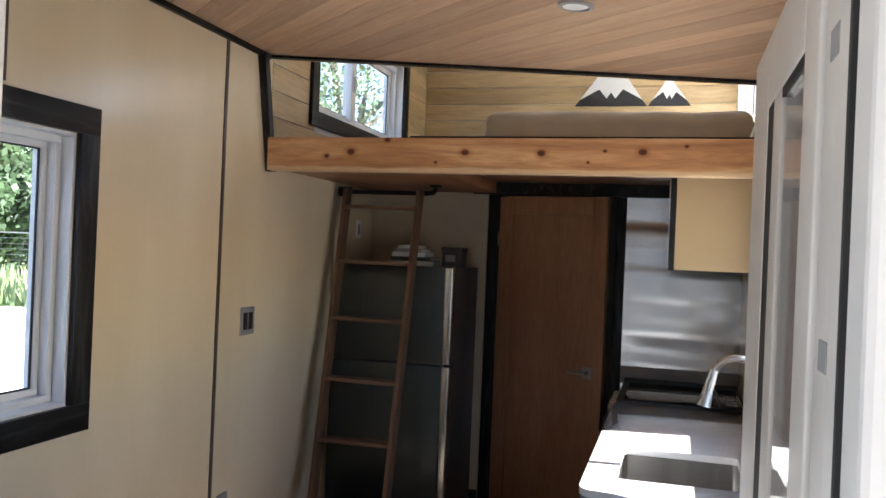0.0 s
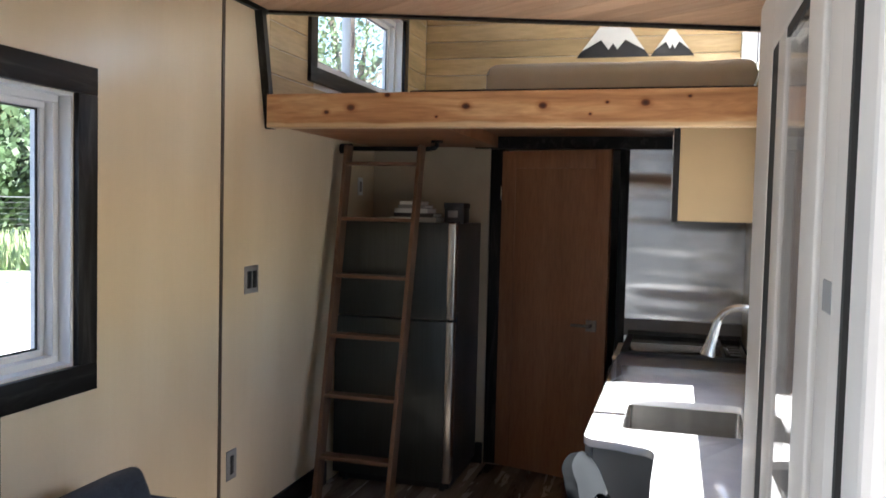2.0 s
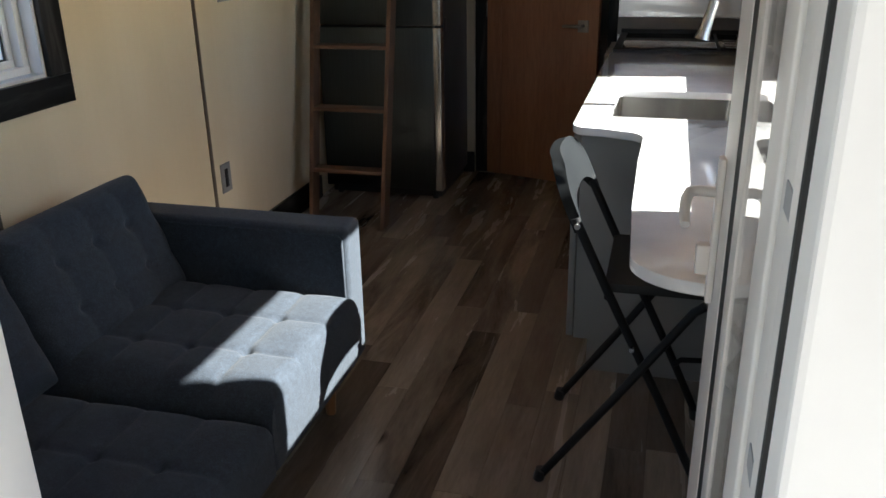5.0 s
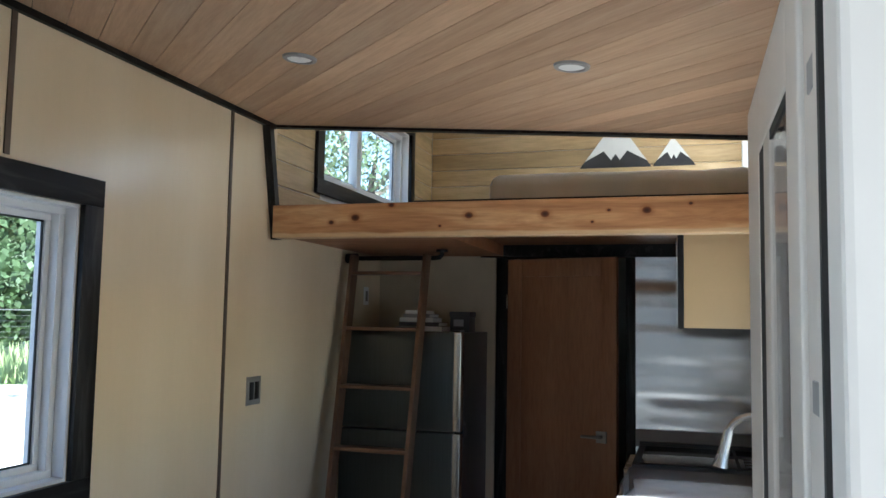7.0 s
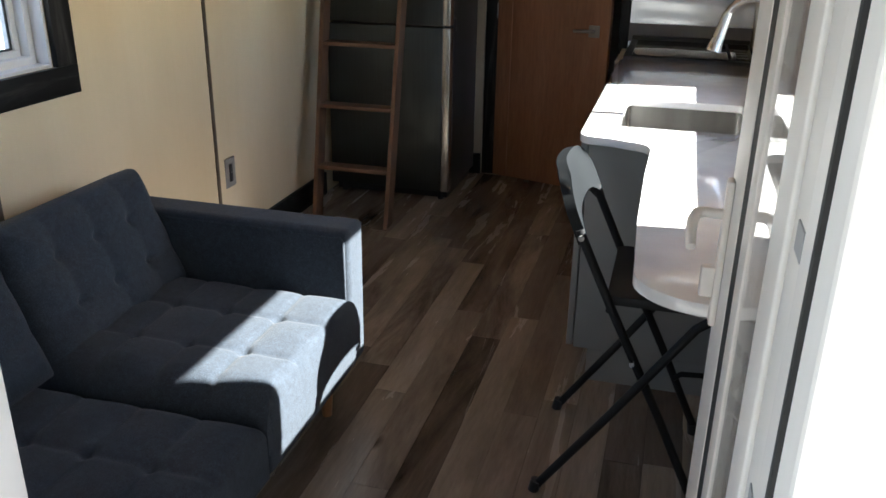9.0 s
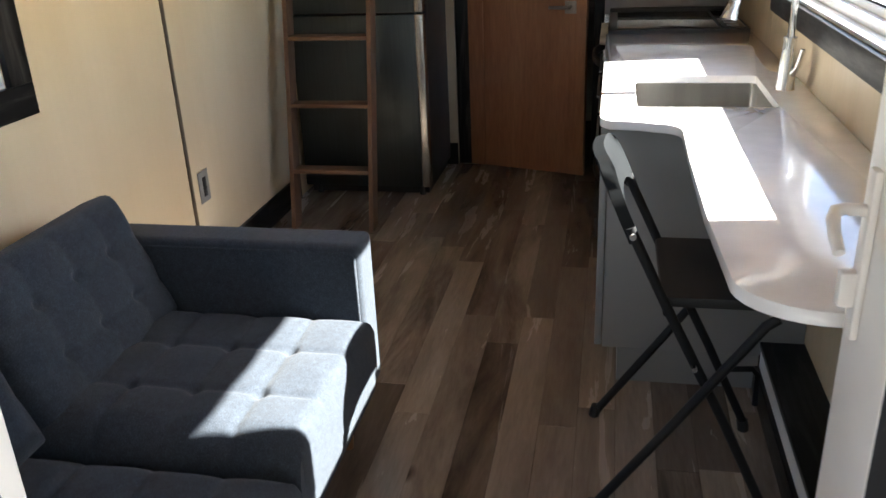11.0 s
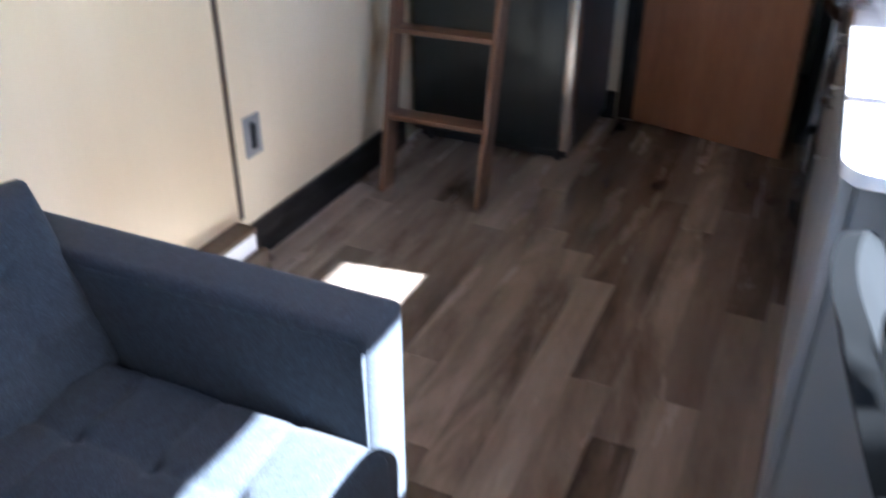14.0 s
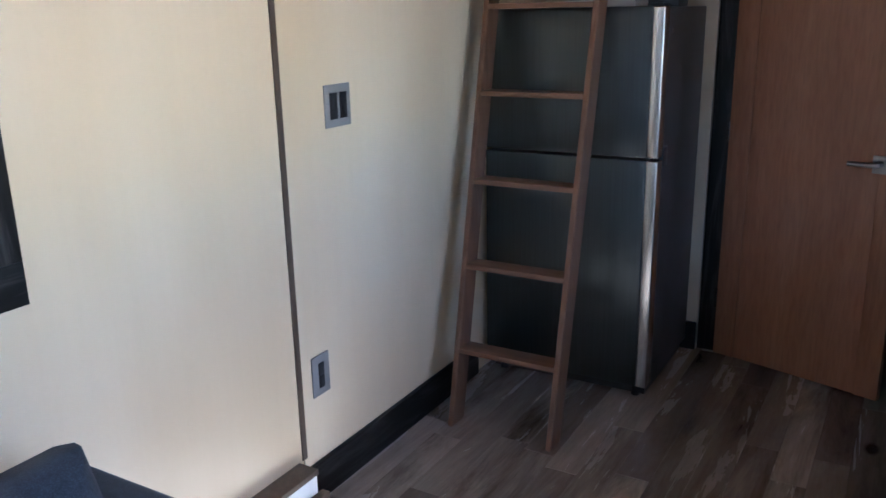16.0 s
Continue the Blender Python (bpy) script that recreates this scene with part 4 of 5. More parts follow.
plate("light_switch", 3.178, 3.308, 1.215, 1.347, "grey double rocker light switch plate on the maple wall", "switch", [(3.20, 3.235, 1.24, 1.322), (3.25, 3.285, 1.24, 1.322)])
plate("wall_outlet", 3.033, 3.119, 0.362, 0.50, "grey wall outlet plate low on the maple wall", "outlet", [(3.062, 3.088, 0.388, 0.429), (3.062, 3.088, 0.431, 0.473)])
po = thing("wall_outlet", (XL, 4.64, 1.71), "pale outlet plate on the maple wall above the refrigerator", "outlet")
part("plate", box(XL, XL + 0.006, 4.60, 4.675, 1.712, 1.825, 0.002), WHITE_PAINT, po)
part("socket", box(XL + 0.005, XL + 0.009, 4.62, 4.655, 1.735, 1.80, 0.002), GREY_PLATE, po, "grey insert")

# wheel well covers
for side, x0, x1, y0, y1 in (("left", XL, XL + 0.072, 0.6, 2.94), ("right", XR - 0.13, XR, 0.6, 2.425)):
    ww = thing("wheel_box_" + side, ((x0 + x1) / 2, (y0 + y1) / 2, 0.0), "low wheel well cover with pale face and dark cap", "boxing", "", "structure")
    part("face", box(x0, x1, y0, y1, 0.0, 0.155), WHITE_PAINT, ww)
    part("cap", box(x0, x1 + 0.006 if side == "left" else x1, y0, y1 + 0.004, 0.156, 0.175, 0.002) if side == "left" else box(x0 - 0.006, x1, y0, y1, 0.156, 0.175, 0.002), EBONY if side == "right" else SEAM, ww, "dark wooden cap")
    part("skirting", box(x1, x1 + 0.03, y0, y1 + 0.024, 0.0, 0.092, 0.003) if side == "left" else box(x0 - 0.016, x0, y0, y1, 0.0, 0.085, 0.002), SEAM if side == "left" else EBONY, ww, "dark skirting board")

# ---- sofa ----
def cushion(w, d, h, nu, nv, r, crease, tufts=True, sag=0.012, pull=2.2, front=None, near=None, wide=0.009):
    """A tufted cushion: w along local x, d along local y, h high, quilted into nu by nv squares."""
    bm = bmesh.new()
    N, M = 100, 100
    top = []
    for i in range(N + 1):
        row = []
        u = i / N
        for j in range(M + 1):
            v = j / M
            x, y = u * w, v * d
            z = h
            for e, k in ((x, r), (w - x, front or r), (y, near or r), (d - y, r)):
                k = min(k, h)
                z = min(z, h - k + k * math.sqrt(max(0.0, 1 - (1 - min(1.0, e / k)) ** 2)))
            pu, pv = u * nu % 1.0, v * nv % 1.0
            du, dv = min(pu, 1 - pu) * w / nu, min(pv, 1 - pv) * d / nv
            inner_u, inner_v = 0.5 / nu < u < 1 - 0.5 / nu, 0.5 / nv < v < 1 - 0.5 / nv
            if inner_u:
                z -= crease * math.exp(-(du / wide) ** 2) * 0.6
            if inner_v:
                z -= crease * math.exp(-(dv / wide) ** 2) * 0.6
            if inner_u and inner_v and tufts:
                z -= crease * pull * math.exp(-(du * du + dv * dv) / 0.02 ** 2)
            z += sag * math.sin(math.pi * pu) * math.sin(math.pi * pv)
            z += 0.004 * noise.noise(Vector((x * 9, y * 9, w)))
            row.append(bm.verts.new((x, y, max(z, 0.001))))
        top.append(row)
    for i in range(N):
        for j in range(M):
            bm.faces.new((top[i][j], top[i + 1][j], top[i + 1][j + 1], top[i][j + 1]))
    ring = [top[i][0] for i in range(N + 1)] + [top[N][j] for j in range(1, M + 1)] + [top[i][M] for i in range(N - 1, -1, -1)] + [top[0][j] for j in range(M - 1, 0, -1)]
    low = [bm.verts.new((v.co.x, v.co.y, -0.002)) for v in ring]
    for k in range(len(ring)):
        bm.faces.new((ring[k], low[k], low[(k + 1) % len(ring)], ring[(k + 1) % len(ring)]))
    bm.faces.new(low)
    return bm


sofa = thing("sofa", (-1.28, 1.45, 0.0), "charcoal blue tweed two-seat sofa with tufted cushions and oak legs", "sofa")
part("base", box(-1.72, -0.845, 0.62, 2.02, 0.15, 0.27, 0.02, 3), FABRIC, sofa)
for y0, y1 in ((2.006, 2.135), (0.50, 0.63)):
    bm = box(-1.74, -0.822, y0, y1, 0.14, 0.636, 0.024, 4)
    arm = part("arm", bm, FABRIC, sofa)
    pipe = bmesh.new()
    yy = y0 if y0 > 1 else y1
    add_tube(pipe, [(-1.60, yy + (0.002 if y0 > 1 else -0.002), 0.611), (-0.850, yy + (0.002 if y0 > 1 else -0.002), 0.611), (-0.838, yy, 0.595), (-0.838, yy, 0.20)], 0.004, 8)
    part("piping", pipe, FABRIC, arm)
part("back_frame", box(-1.765, -1.60, 0.51, 2.125, 0.14, 0.60, 0.03, 4), FABRIC, sofa)
for y0, w, top in ((1.36, 0.643, 0.415), (0.635, 0.722, 0.35)):
    bm = cushion(0.70, w, 0.17, 4, 3, 0.05, 0.007, sag=0.010, front=0.042, near=0.10, wide=0.012)
    bmesh.ops.transform(bm, matrix=Matrix.Translation((-1.495, y0, top - 0.17)), verts=bm.verts)
    part("seat_cushion", bm, FABRIC, sofa, "tufted seat cushion")
    # front drop of the cushion
    part("seat_front", box(-0.85, -0.798, y0 + 0.005, y0 + w - 0.005, 0.17, top - 0.055, 0.02, 3), FABRIC, sofa)
for y0, w in ((1.385, 0.66), (0.64, 0.74)):
    bm = cushion(0.435, w, 0.15, 3, 4, 0.075, 0.0022, sag=0.010, pull=9.0, wide=0.03)
    m = Matrix(((-0.37, 0, 0.93, -1.42 - 0.12), (0, 1, 0, y0), (0.93, 0, 0.37, 0.36 - 0.04), (0, 0, 0, 1)))
    bmesh.ops.transform(bm, matrix=m, verts=bm.verts)
    part("back_cushion", bm, FABRIC, sofa, "tufted loose back cushion")
for x in (-0.885, -1.66):
    for y in (0.70, 1.93):
        part("leg", add_rod(bmesh.new(), (x, y, 0.0), (x, y, 0.15), 0.017, 14, 0.026), LEGWOOD, sofa, "tapered oak leg")

# ---- kitchen ----
outline = [(XR - 0.002, 4.03), (-0.168, 4.03), (-0.168, 2.43)]
outline += [(-0.168 + 0.045 - 0.045 * math.cos(a), 2.43 - 0.06 * math.sin(a)) for a in np.linspace(0.25, math.pi / 2, 5)]
outline += [(-0.06, 2.362), (0.0, 2.338)] + [(0.0 + 0.062 * math.sin(a), 2.262 + 0.076 * math.cos(a)) for a in np.linspace(0.35, math.pi / 2, 5)]
outline += [(0.058, 2.0), (0.062, 1.6), (0.072, 1.36)] + [(0.232 - 0.158 * math.cos(a), 1.30 - 0.125 * math.sin(a)) for a in np.linspace(0.1, math.pi / 2, 9)]
outline += [(0.38, 1.165), (XR - 0.002, 1.162)]
worktop = thing("worktop", (0.15, 2.6, 0.88), "pale quartz worktop with a curved breakfast bar end", "worktop")
SX0, SX1, SY0, SY1 = -0.055, 0.365, 2.55, 3.035

R = 0.022
hole = []
for cx, cy, a0 in ((SX1 - R, SY1 - R, 0), (SX0 + R, SY1 - R, 1), (SX0 + R, SY0 + R, 2), (SX1 - R, SY0 + R, 3)):
    hole += [(cx + R * math.cos((a0 + k / 4) * math.pi / 2), cy + R * math.sin((a0 + k / 4) * math.pi / 2)) for k in range(5)]
slab = bmesh.new()


def inset(loop, d):
    """The loop moved inwards (to the left of its run) by d."""
    out = []
    for k, p in enumerate(loop):
        (ax, ay), (bx, by) = loop[k - 1], loop[(k + 1) % len(loop)]
        u = Vector((p[0] - ax, p[1] - ay)).normalized()
        v = Vector((bx - p[0], by - p[1])).normalized()
        n = Vector((-u.y - v.y, u.x + v.x)).normalized()
        out.append((p[0] + n.x * d / max(0.4, n.dot(Vector((-u.y, u.x)))), p[1] + n.y * d / max(0.4, n.dot(Vector((-u.y, u.x))))))
    return out


tops, lows = [], []
for loop, d in ((outline, 0.003), (hole, -0.003)):
    rings = [[slab.verts.new((x, y, z)) for x, y in inset(loop, e)] for e, z in ((d, 0.882), (0.0, 0.885), (0.0, 0.907), (d * 0.3, 0.9091), (d, 0.91))]
    for ra, rb in zip(rings, rings[1:]):
        for k in range(len(loop)):
            slab.faces.new((ra[k], ra[(k + 1) % len(loop)], rb[(k + 1) % len(loop)], rb[k]))
    for ring, rims in ((rings[-1], tops), (rings[0], lows)):
        rims += [slab.edges.get((ring[k], ring[(k + 1) % len(ring)])) for k in range(len(ring))]
bmesh.ops.triangle_fill(slab, use_beauty=True, edges=tops)
bmesh.ops.triangle_fill(slab, use_beauty=True, edges=lows)
part("slab", slab, QUARTZ, worktop)
sink = thing("sink", (0.145, 2.82, 0.70), "undermount brushed steel sink basin", "sink")
bm = bmesh.new()
rings = []
for grow, z in ((0.014, 0.688), (0.014, 0.881), (0.003, 0.881), (0.003, 0.715), (-0.012, 0.700)):
    rings.append([bm.verts.new((x + grow * (1 if x > 0.155 else -1), y + grow * (1 if y > 2.79 else -1), z)) for x, y in hole])
for ra, rb in zip(rings, rings[1:]):
    for k in range(len(hole)):
        bm.faces.new((ra[k], ra[(k + 1) % len(hole)], rb[(k + 1) % len(hole)], rb[k]))
bm.faces.new(rings[0][::-1])
bm.faces.new(rings[-1])
part("basin", bm, STREAKED_SINK_STEEL, sink)
part("drain", add_rod(bmesh.new(), (0.145, 2.82, 0.70), (0.145, 2.82, 0.704), 0.045, 24), CHROME, sink, "chrome drain")

tap = thing("faucet", (0.422, 2.805, 0.91), "brushed nickel pull-down gooseneck faucet", "faucet")
part("body", add_tube(bmesh.new(), [(0.422, 2.805, 0.91), (0.422, 2.805, 0.918), (0.422, 2.805, 0.985), (0.422, 2.805, 1.07)], [0.031, 0.029, 0.025, 0.019], 20), STEEL_BRIGHT, tap)
part("collar", add_rod(bmesh.new(), (0.422, 2.805, 1.068), (0.422, 2.805, 1.078), 0.021, 20), STEEL_BRIGHT, tap)
arc = [(0.422, 2.805, 1.07), (0.422, 2.805, 1.21)] + [(0.335 + 0.087 * math.cos(a), 2.805 - 0.005 * a / math.pi, 1.23 + 0.087 * math.sin(a)) for a in np.linspace(0.1, math.pi * 0.86, 12)]
part("neck", add_tube(bmesh.new(), arc, 0.0125, 16), STEEL_BRIGHT, tap)
e = Vector(arc[-1])
part("spray_head", add_tube(bmesh.new(), [e, e + Vector((-0.010, -0.003, -0.04)), e + Vector((-0.024, -0.009, -0.095)), e + Vector((-0.031, -0.013, -0.128))], [0.0155, 0.0175, 0.022, 0.027], 18), STEEL_BRIGHT, tap)
part("lever", add_tube(bmesh.new(), [(0.435, 2.79, 0.965), (0.447, 2.775, 0.985), (0.455, 2.765, 1.045)], [0.014, 0.010, 0.008]), STEEL_BRIGHT, tap)


def base_unit(y0, y1, label, drawers, end=False, pulls=True):
    u = thing("base_cabinet", ((XR - 0.17) / 2, (y0 + y1) / 2, 0.0), label, "cabinet", "base cabinets under the worktop")
    low, gap = 0.125, 0.0025
    x0, z1 = -0.138, 0.881
    bm = bmesh.new()
    for r in ((x0, XR - 0.004, y0, y0 + 0.018, low, z1), (x0, XR - 0.004, y1 - 0.018, y1, low, z1), (x0, XR - 0.004, y0 + 0.018, y1 - 0.018, low, low + 0.018), (XR - 0.02, XR - 0.004, y0 + 0.018, y1 - 0.018, low + 0.018, z1)):
        add_box(bm, *r)
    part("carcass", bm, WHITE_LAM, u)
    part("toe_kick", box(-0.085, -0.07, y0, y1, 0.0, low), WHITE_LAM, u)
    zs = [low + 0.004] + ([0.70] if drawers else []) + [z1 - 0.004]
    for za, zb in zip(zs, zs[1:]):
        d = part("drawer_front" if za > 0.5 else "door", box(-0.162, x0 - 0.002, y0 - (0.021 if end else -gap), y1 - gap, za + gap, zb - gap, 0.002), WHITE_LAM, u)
        if not pulls:
            continue
        zh = zb - 0.06
        bar = bmesh.new()
        add_tube(bar, [(-0.184, y0 + 0.04, zh), (-0.184, y1 - 0.04, zh)], 0.005)
        for y in (y0 + 0.052, y1 - 0.052):
            add_rod(bar, (-0.162, y, zh), (-0.184, y, zh), 0.004)
        part("handle", bar, NICKEL_DULL, d, "dull steel bar handle")
    if end:
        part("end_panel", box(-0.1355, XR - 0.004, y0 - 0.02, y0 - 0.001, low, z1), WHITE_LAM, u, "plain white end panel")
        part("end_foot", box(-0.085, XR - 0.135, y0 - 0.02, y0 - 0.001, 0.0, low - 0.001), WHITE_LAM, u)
    return u


base_unit(2.44, 2.58, "narrow pale grey laminate base cabinet at the end of the run", False, True, False)
base_unit(2.581, 3.06, "plain pale grey laminate sink base cabinet", False, False, False)
base_unit(3.061, 3.55, "pale grey laminate base cabinet with drawer and bar handle", True)
base_unit(3.551, 4.028, "pale grey laminate base cabinet with drawer beside the range", True)

rng = thing("range", (0.15, 4.4, 0.0), "black slide-in range with ceramic glass cooktop", "stove")
part("body", box(-0.13, XR - 0.02, 4.04, 4.70, 0.05, 0.895, 0.004), BLACK_METAL, rng)
part("plinth", box(-0.09, XR - 0.03, 4.06, 4.68, 0.0, 0.05), BLACK_PLASTIC, rng)
part("oven_door", box(-0.165, -0.132, 4.05, 4.69, 0.20, 0.78, 0.006), BLACK_GLASS, rng, "black glass oven door")
part("control_panel", box(-0.16, -0.132, 4.05, 4.69, 0.79, 0.90, 0.004), STEEL, rng, "brushed steel control panel")
part("drawer", box(-0.165, -0.132, 4.05, 4.69, 0.06, 0.19, 0.006), BLACK_METAL, rng, "black warming drawer front")


def bow_handle(z, out, r):
    """A flat bar bowed away from the front, its ends let into it."""
    bm = bmesh.new()
    for dz in (-r, 0, r):
        add_tube(bm, [(-0.160 - out * math.sin(math.pi * k / 16) ** 0.55, 4.08 + 0.58 * k / 16, z + dz) for k in range(17)], r, 8)
    return bm


part("oven_handle", bow_handle(0.755, 0.066, 0.010), BLACK_PLASTIC, rng, "bowed black oven handle")
part("drawer_handle", bow_handle(0.165, 0.05, 0.008), BLACK_PLASTIC, rng, "bowed black drawer handle")
KNOB = plain("pale_knob", (0.5, 0.47, 0.42), 0.4, vary=0.05)
for i in range(5):
    y = 4.10 + 0.11 * i
    kb = add_rod(bmesh.new(), (-0.16, y, 0.87), (-0.197, y, 0.872), 0.024, 18, 0.02)
    part("knob", kb, KNOB, rng, "pale ribbed knob")
ct = part("cooktop", box(-0.155, XR - 0.015, 4.035, 4.71, 0.897, 0.925, 0.004), BLACK_PLASTIC, rng, "black raised cooktop frame")
part("glass_plate", box(-0.115, 0.35, 4.075, 4.67, 0.9255, 0.929, 0.001), BLACK_GLASS, ct, "dark ceramic glass")
cp = part("touch_panel", box(0.365, 0.47, 4.075, 4.67, 0.9255, 0.929, 0.001), BLACK_GLASS, ct)
for i in range(4):
    part("button", box(0.39, 0.445, 4.12 + 0.09 * i, 4.16 + 0.09 * i, 0.9292, 0.9302), GREY_MARK, ct, "pale printed button")
part("back_rail", box(-0.155, XR - 0.015, 4.712, 4.74, 0.897, 0.945, 0.004), BLACK_PLASTIC, ct)

splash = thing("backsplash", (0.15, 4.85, 0.9), "wavy brushed stainless steel backsplash sheet", "backsplash")
bm = bmesh.new()


def sheet_y(x, z):
    """The sheet is not quite flat: long shallow rolls that run level."""
    u = z + 0.004 * math.sin(3.1 * x + 0.6) + 0.008 * x
    roll = 0.0042 * math.sin(7.3 * u + 0.4) + 0.0013 * math.sin(23.0 * u + 1.9) + 0.00042 * math.sin(51.0 * u + 0.7 * math.sin(2.1 * x))
    return 4.846 + roll


cols = [[bm.verts.new((x, sheet_y(x, z), z)) for z in np.linspace(0.0, 2.024, 181)] for x in np.linspace(-0.183, XR - 0.003, 15)]
for ca, cb in zip(cols, cols[1:]):
    for j in range(180):
        bm.faces.new((ca[j], cb[j], cb[j + 1], ca[j + 1]))
back = bmesh.ops.extrude_face_region(bm, geom=bm.faces[:])
bmesh.ops.translate(bm, vec=(0, 0.012, 0), verts=[v for v in back["geom"] if isinstance(v, bmesh.types.BMVert)])
part("sheet", bm, SPLASH, splash)
part("upstand", box(-0.183, XR - 0.004, 4.815, 4.834, 0.90, 1.0, 0.003), GREY_MARK, splash, "grey ledge strip")

upper = thing("wall_cabinet", (0.3, 4.2, 1.6), "maple-sided wall cabinet with black doors under the loft", "cabinet")
part("side_panel", box(0.105, XR - 0.002, 3.62, 3.638, 1.612, 2.104), MAPLE_DARK, upper, "plain maple end panel")
part("body", box(0.105, XR - 0.002, 3.64, 4.838, 1.612, 2.104), BLACK_METAL, upper, "dark cabinet body")
for y0, y1 in ((3.615, 4.22), (4.225, 4.838)):
    d = part("door", box(0.078, 0.103, y0, y1, 1.608, 2.10, 0.002), BLACK_METAL, upper, "black cabinet door")
    part("edge_pull", box(0.072, 0.0775, y0 + 0.01, y0 + 0.016, 1.62, 2.02), STEEL_BRIGHT, d, "bright edge strip")

# ---- folding chair ----
chair = thing("folding_chair", (0.07, 1.98, 0.0), "tall black folding bar chair with padded back and seat", "chair")
SEATM = plain("black_vinyl_pad", (0.010, 0.010, 0.011), 0.62, vary=0.15, bump=0.15, grain=60)
PAD = plain("grey_plastic_back", (0.011, 0.012, 0.013), 0.5, vary=0.1, bump=0.02)
BLACK_METAL.node_tree.nodes["Principled BSDF"].inputs["Specular IOR Level"].default_value = 0.25
PAD.node_tree.nodes["Principled BSDF"].inputs["Specular IOR Level"].default_value = 0.1
for y in (1.772, 2.178):
    part("back_leg", add_tube(bmesh.new(), [(-0.083, y, 0.81), (-0.075, y, 0.79), (0.015, y, 0.60), (0.17, y, 0.29), (0.30, y, 0.012)], 0.0125), BLACK_METAL, chair)
    yi = y + (-0.03 if y < 2 else 0.02)
    part("front_leg", add_tube(bmesh.new(), [(0.262, yi, 0.606), (0.235, yi, 0.585), (0.04, yi, 0.29), (-0.15, yi, 0.012)], 0.0125), BLACK_METAL, chair)
    part("foot", add_rod(bmesh.new(), (0.296, y, 0.0), (0.29, y, 0.035), 0.017), BLACK_PLASTIC, chair)
    part("foot", add_rod(bmesh.new(), (-0.154, yi, 0.0), (-0.146, yi, 0.035), 0.017), BLACK_PLASTIC, chair)
    part("bolt", add_rod(bmesh.new(), (-0.076, y + (-0.016 if y < 2 else 0.016), 0.79), (-0.076, y + (-0.008 if y < 2 else 0.008), 0.79), 0.008), GREY_MARK, chair, "grey bolt")
    part("pivot", add_rod(bmesh.new(), (0.085, y, 0.455), (0.085, yi, 0.455), 0.007), CHROME, chair)
part("link", add_tube(bmesh.new(), [(0.212, 2.17, 0.195), (0.235, 2.168, 0.215), (0.30, 2.165, 0.222), (0.318, 2.165, 0.20), (0.318, 2.165, 0.10)], 0.009, 10), BLACK_METAL, chair)
part("crossbar", add_rod(bmesh.new(), (0.012, 1.765, 0.595), (0.012, 2.195, 0.595), 0.010), BLACK_METAL, chair)
seat = prism([(0.0, 1.80), (0.02, 1.785), (0.27, 1.785), (0.30, 1.81), (0.305, 1.98), (0.30, 2.15), (0.27, 2.175), (0.02, 2.175), (0.0, 2.16)], 0.600, 0.628, 0.008)
part("seat", seat, SEATM, chair, "black padded seat")
bm = bmesh.new()
rows = []
for i in range(13):
    v = i / 12
    row = []
    for j in range(17):
        u = j / 16
        half = 0.212 - 0.075 * max(0.0, (v - 0.45) / 0.55) ** 2
        y = 1.98 + (2 * u - 1) * half
        bow = 0.018 * (1 - (2 * u - 1) ** 2)
        low = 0.768 + 0.055 * (1 - (2 * u - 1) ** 4)
        z = low + (0.946 - 0.02 * (2 * u - 1) ** 6 - low) * v
        x = -0.086 - 0.43 * (z - 0.775) - bow
        row.append(bm.verts.new((x, y, z)))
    rows.append(row)
for i in range(12):
    for j in range(16):
        bm.faces.new((rows[i][j], rows[i][j + 1], rows[i + 1][j + 1], rows[i + 1][j]))
up = bmesh.ops.extrude_face_region(bm, geom=bm.faces[:])
bmesh.ops.translate(bm, vec=(0.027, 0, 0.008), verts=[v for v in up["geom"] if isinstance(v, bmesh.types.BMVert)])
part("backrest", bm, PAD, chair, "smooth dark grey backrest")

# ---- loft ----
mat = thing("mattress", (-0.2, 5.0, 2.155), "mattress in a rumpled grey fitted sheet on the loft floor", "mattress")
bm = cushion(1.36, 1.94, 0.262, 1, 1, 0.07, 0.0, False, 0.012)
bmesh.ops.transform(bm, matrix=Matrix.Translation((-0.90, 4.02, 2.157)), verts=bm.verts)
for v in bm.verts:
    v.co.z += 0.008 * noise.noise(v.co * 5) if v.co.z > 2.3 else 0
    v.co.y += 0.006 * noise.noise(v.co * 9)
part("cover", bm, LINEN, mat)
QUILT = plain("white_cotton", (0.74, 0.70, 0.67), 0.9, vary=0.05, bump=0.3, grain=150)
quilt = thing("quilt", (-0.2, 5.1, 2.40), "rumpled white cotton quilt spread on the mattress", "quilt")
bm = cushion(1.10, 1.36, 0.055, 1, 1, 0.05, 0.0, False, 0.015)
bmesh.ops.transform(bm, matrix=Matrix.Translation((-0.66, 4.56, 2.418)), verts=bm.verts)
for v in bm.verts:
    if v.co.z > 2.43:
        v.co.z += 0.014 * noise.noise(v.co * 3.2) + 0.006 * noise.noise(v.co * 9)
part("top", bm, QUILT, quilt)
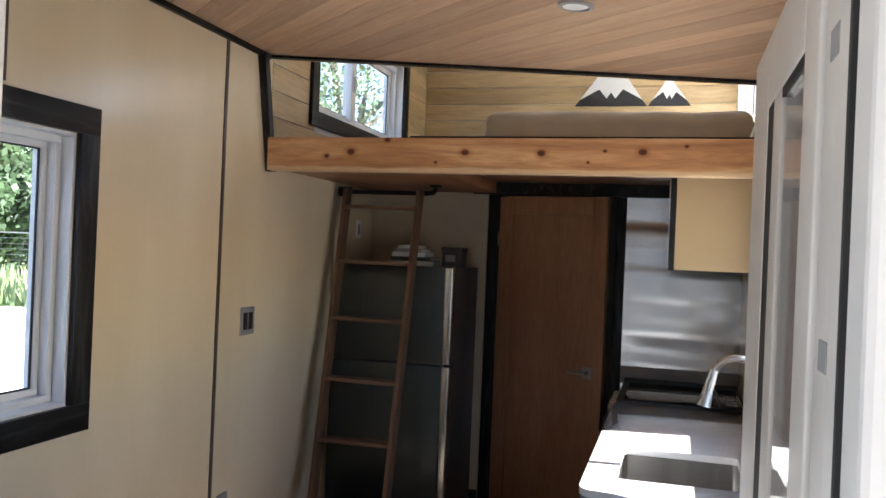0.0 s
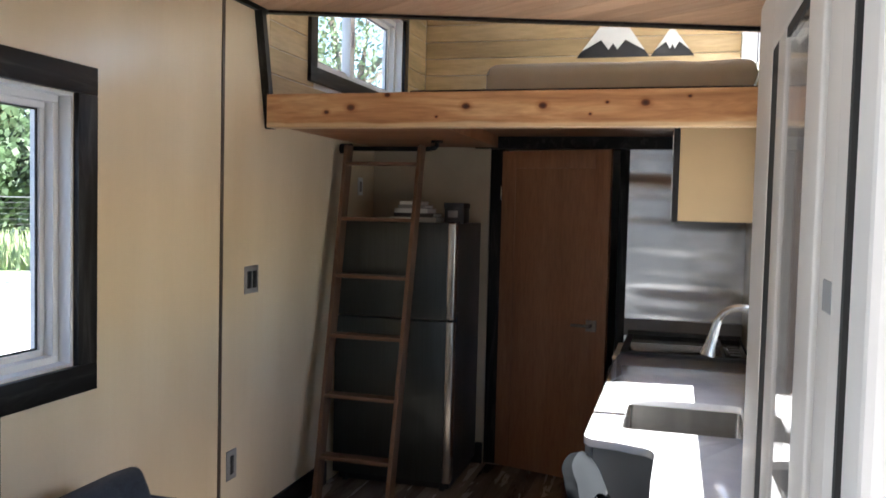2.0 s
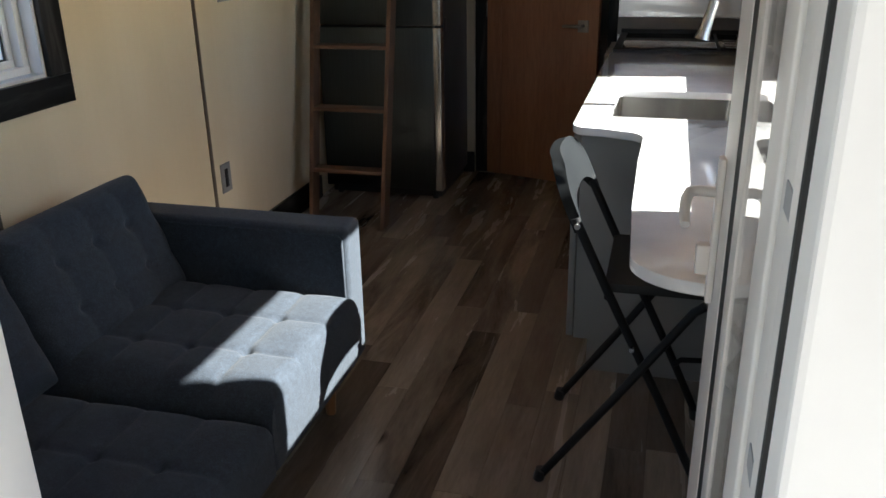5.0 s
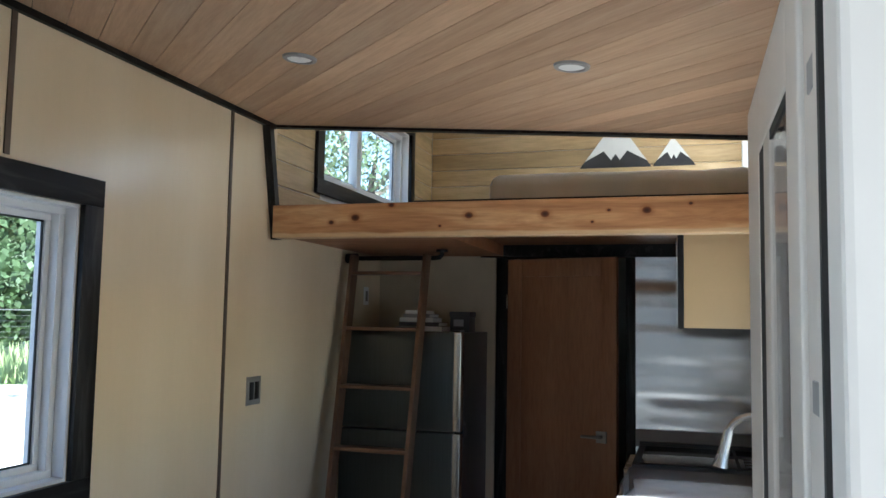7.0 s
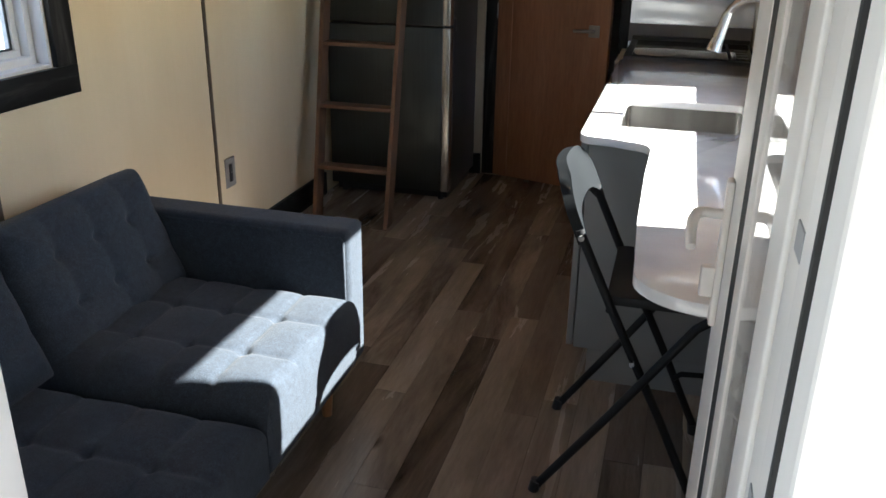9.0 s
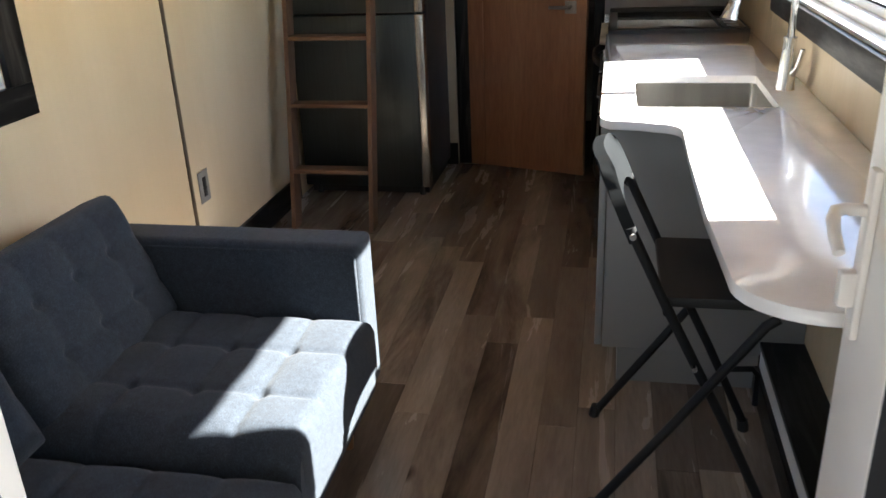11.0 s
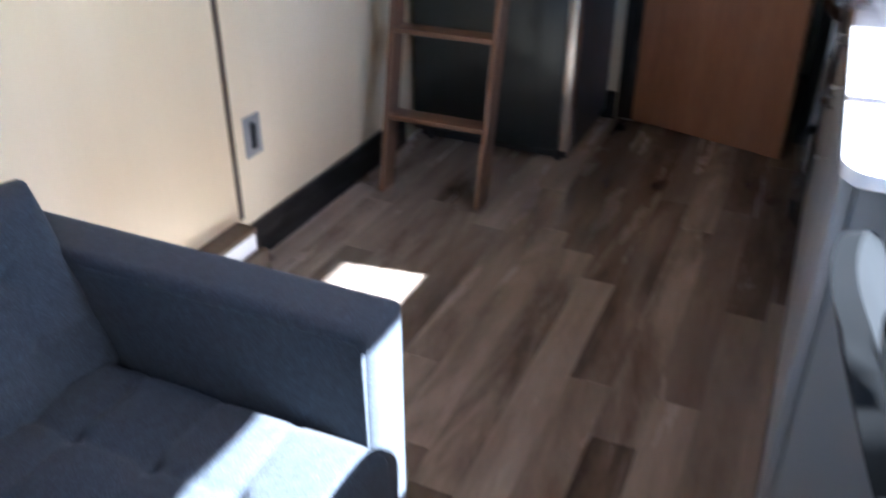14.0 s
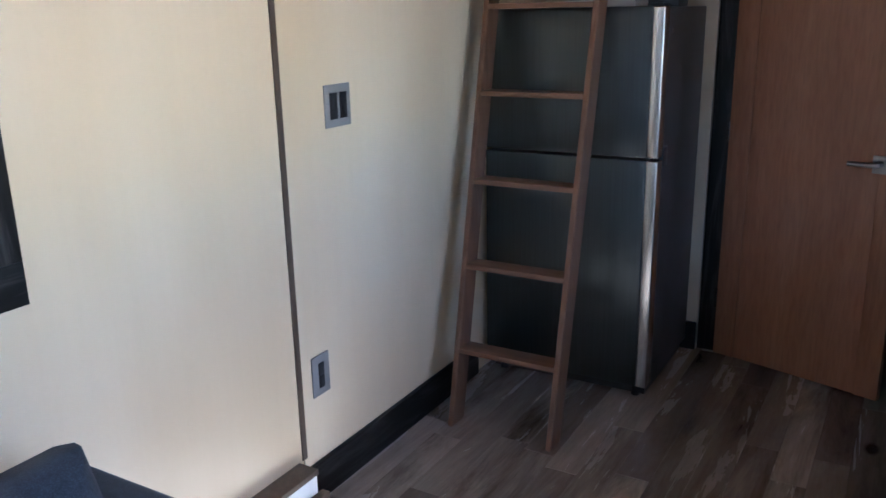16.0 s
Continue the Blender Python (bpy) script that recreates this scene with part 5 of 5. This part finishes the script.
for nm, x0, x1, peak, z0, zp, snow in (("mountain_art", -0.665, -0.135, -0.39, 2.79, 3.16, 0.87), ("mountain_art", -0.125, 0.18, 0.02, 2.79, 3.01, 0.8)):
    art = thing(nm, (peak, YL, z0), "flat wooden mountain cut-out with white peak and dark base", "wall art", "mountain cut-outs")
    H = zp - z0
    sl, sr = peak + (x0 - peak) * snow, peak + (x1 - peak) * snow
    zs = zp - H * snow
    w = sr - sl
    H = min(H, 0.29)
    zig = [(sl, zs)] + [(sl + w * a, zs + H * b) for a, b in ((0.31, 0.27), (0.43, 0.03), (0.5, 0.19), (0.57, 0.03), (0.69, 0.27))] + [(sr, zs)]
    for pts, m2, nm2, y in (([(x0, z0), *zig, (x1, z0)], CHAR_PAINT, "base", YL - 0.012), ([*zig, (peak, zp)], WHITE_PAINT, "snow_cap", YL - 0.013)):
        bm = bmesh.new()
        f = bm.faces.new([bm.verts.new((x, y, z)) for x, z in pts])
        ex = bmesh.ops.extrude_face_region(bm, geom=[f])
        bmesh.ops.translate(bm, vec=(0, YL - y - 0.001, 0), verts=[v for v in ex["geom"] if isinstance(v, bmesh.types.BMVert)])
        part(nm2, bm, m2, art, "", False)
sc = thing("reading_lamp", (XR, 3.62, 2.3), "chrome double reading lamp on the loft wall", "lamp")
part("mount", add_rod(bmesh.new(), (XR, 3.62, 2.36), (XR - 0.03, 3.62, 2.36), 0.035), CHROME, sc)
part("arm", add_tube(bmesh.new(), [(XR - 0.03, 3.62, 2.36), (XR - 0.05, 3.61, 2.34), (XR - 0.055, 3.60, 2.30)], 0.008), CHROME, sc)
for dx, dy in ((-0.062, 0.0), (-0.035, 0.05)):
    part("shade", add_tube(bmesh.new(), [(XR + dx, 3.60 + dy, 2.31), (XR + dx, 3.60 + dy, 2.27), (XR + dx - 0.004, 3.60 + dy, 2.205)], [0.012, 0.018, 0.034], 18), CHROME, sc, "chrome cone shade")

# ---- recessed lights ----
LENS = plain("lamp_lens", (0.85, 0.85, 0.84), 0.3, vary=0.02, bump=0)
for x, y in ((-0.235, 2.36), (-1.165, 2.262)):
    dl = thing("downlight", (x, y, ceiling_z(x)), "round recessed ceiling light with a nickel ring", "ceiling light", "recessed ceiling lights")
    zc = ceiling_z(x)
    bm = bmesh.new()
    rr = [(0.060, 0.0), (0.058, -0.008), (0.045, -0.010), (0.042, -0.004)]
    rings = [[bm.verts.new((x + r * math.cos(2 * math.pi * k / 32), y + r * math.sin(2 * math.pi * k / 32), zc + dz - 0.0702 * r * math.cos(2 * math.pi * k / 32))) for k in range(32)] for r, dz in rr]
    for ra, rb in zip(rings, rings[1:]):
        for k in range(32):
            bm.faces.new((ra[k], ra[(k + 1) % 32], rb[(k + 1) % 32], rb[k]))
    part("ring", bm, GREY_MARK, dl, "grey metal ring")
    part("lens", add_rod(bmesh.new(), (x, y, zc - 0.001), (x, y, zc - 0.005), 0.043, 28), LENS, dl, "white lens")


# ---- boards and planks ----
def pieces(name, parent, size, places, material, bevel=0.0015):
    """Separate alike boards that share one mesh."""
    me = mesh_of(name, add_box(bmesh.new(), -size[0] / 2, size[0] / 2, -size[1] / 2, size[1] / 2, -size[2] / 2, size[2] / 2, bevel, 1), material)
    for p in places:
        ob = new(name, me)
        ob.location = p
        ob.parent = parent


loft_end, floor_ob = bpy.data.objects["wall_loft_end"], bpy.data.objects["floor"]
pieces("board", loft_end, (XR - XL, 0.012, 0.127), [((XL + XR) / 2, YL + 0.006, 2.16 + 0.065 + 0.13 * i) for i in range(9)], POPLAR_X, 0.004)
zz = 2.16
while zz < 3.28:
    z1 = zz + 0.127
    spans = [(3.404, YL)]
    if z1 > 2.40 and zz < 2.98:
        spans = [(3.404, 3.92), (5.42, YL)]
    for y0, y1 in spans:
        pieces("board", wl, (0.008, y1 - y0, 0.127), [(XL - 0.004, (y0 + y1) / 2, zz + 0.0635)], POPLAR, 0.003)
    if not (z1 > 2.48 and zz < 3.1):
        pieces("board", wr, (0.008, YL - 3.445, 0.127), [(XR + 0.004, (YL + 3.445) / 2, zz + 0.0635)], POPLAR, 0.003)
    else:
        pieces("board", wr, (0.008, 4.18 - 3.445, 0.127), [(XR + 0.004, (4.18 + 3.445) / 2, zz + 0.0635)], POPLAR, 0.003)
    zz += 0.13
rnd = random.Random(11)
PW, PL = 0.1175, 1.22
plank_me = mesh_of("plank", add_box(bmesh.new(), -PW / 2 + 0.0003, PW / 2 - 0.0003, -PL / 2 + 0.0006, PL / 2 - 0.0006, -0.010, 0.0, 0.0008, 1), PLANK)
short_me = {}
n = int(round((XR - XL) / PW))
for i in range(n):
    x = XL + (i + 0.5) * (XR - XL) / n
    y = YD - rnd.uniform(0.0, 1.0)
    while y < YF + 1.0:
        a, b = max(y, YD), min(y + PL, YF + 1.0)
        if b - a > 0.05:
            key = round(b - a, 2)
            if abs(b - a - PL) < 1e-6:
                me = plank_me
            else:
                me = short_me.get(key) or short_me.setdefault(key, mesh_of("plank", add_box(bmesh.new(), -PW / 2 + 0.0003, PW / 2 - 0.0003, -(b - a) / 2 + 0.0006, (b - a) / 2 - 0.0006, -0.010, 0.0, 0.0008, 1), PLANK))
            ob = new("plank", me)
            ob.location = (x, (a + b) / 2, 0.0)
            ob.parent = floor_ob
        y += PL
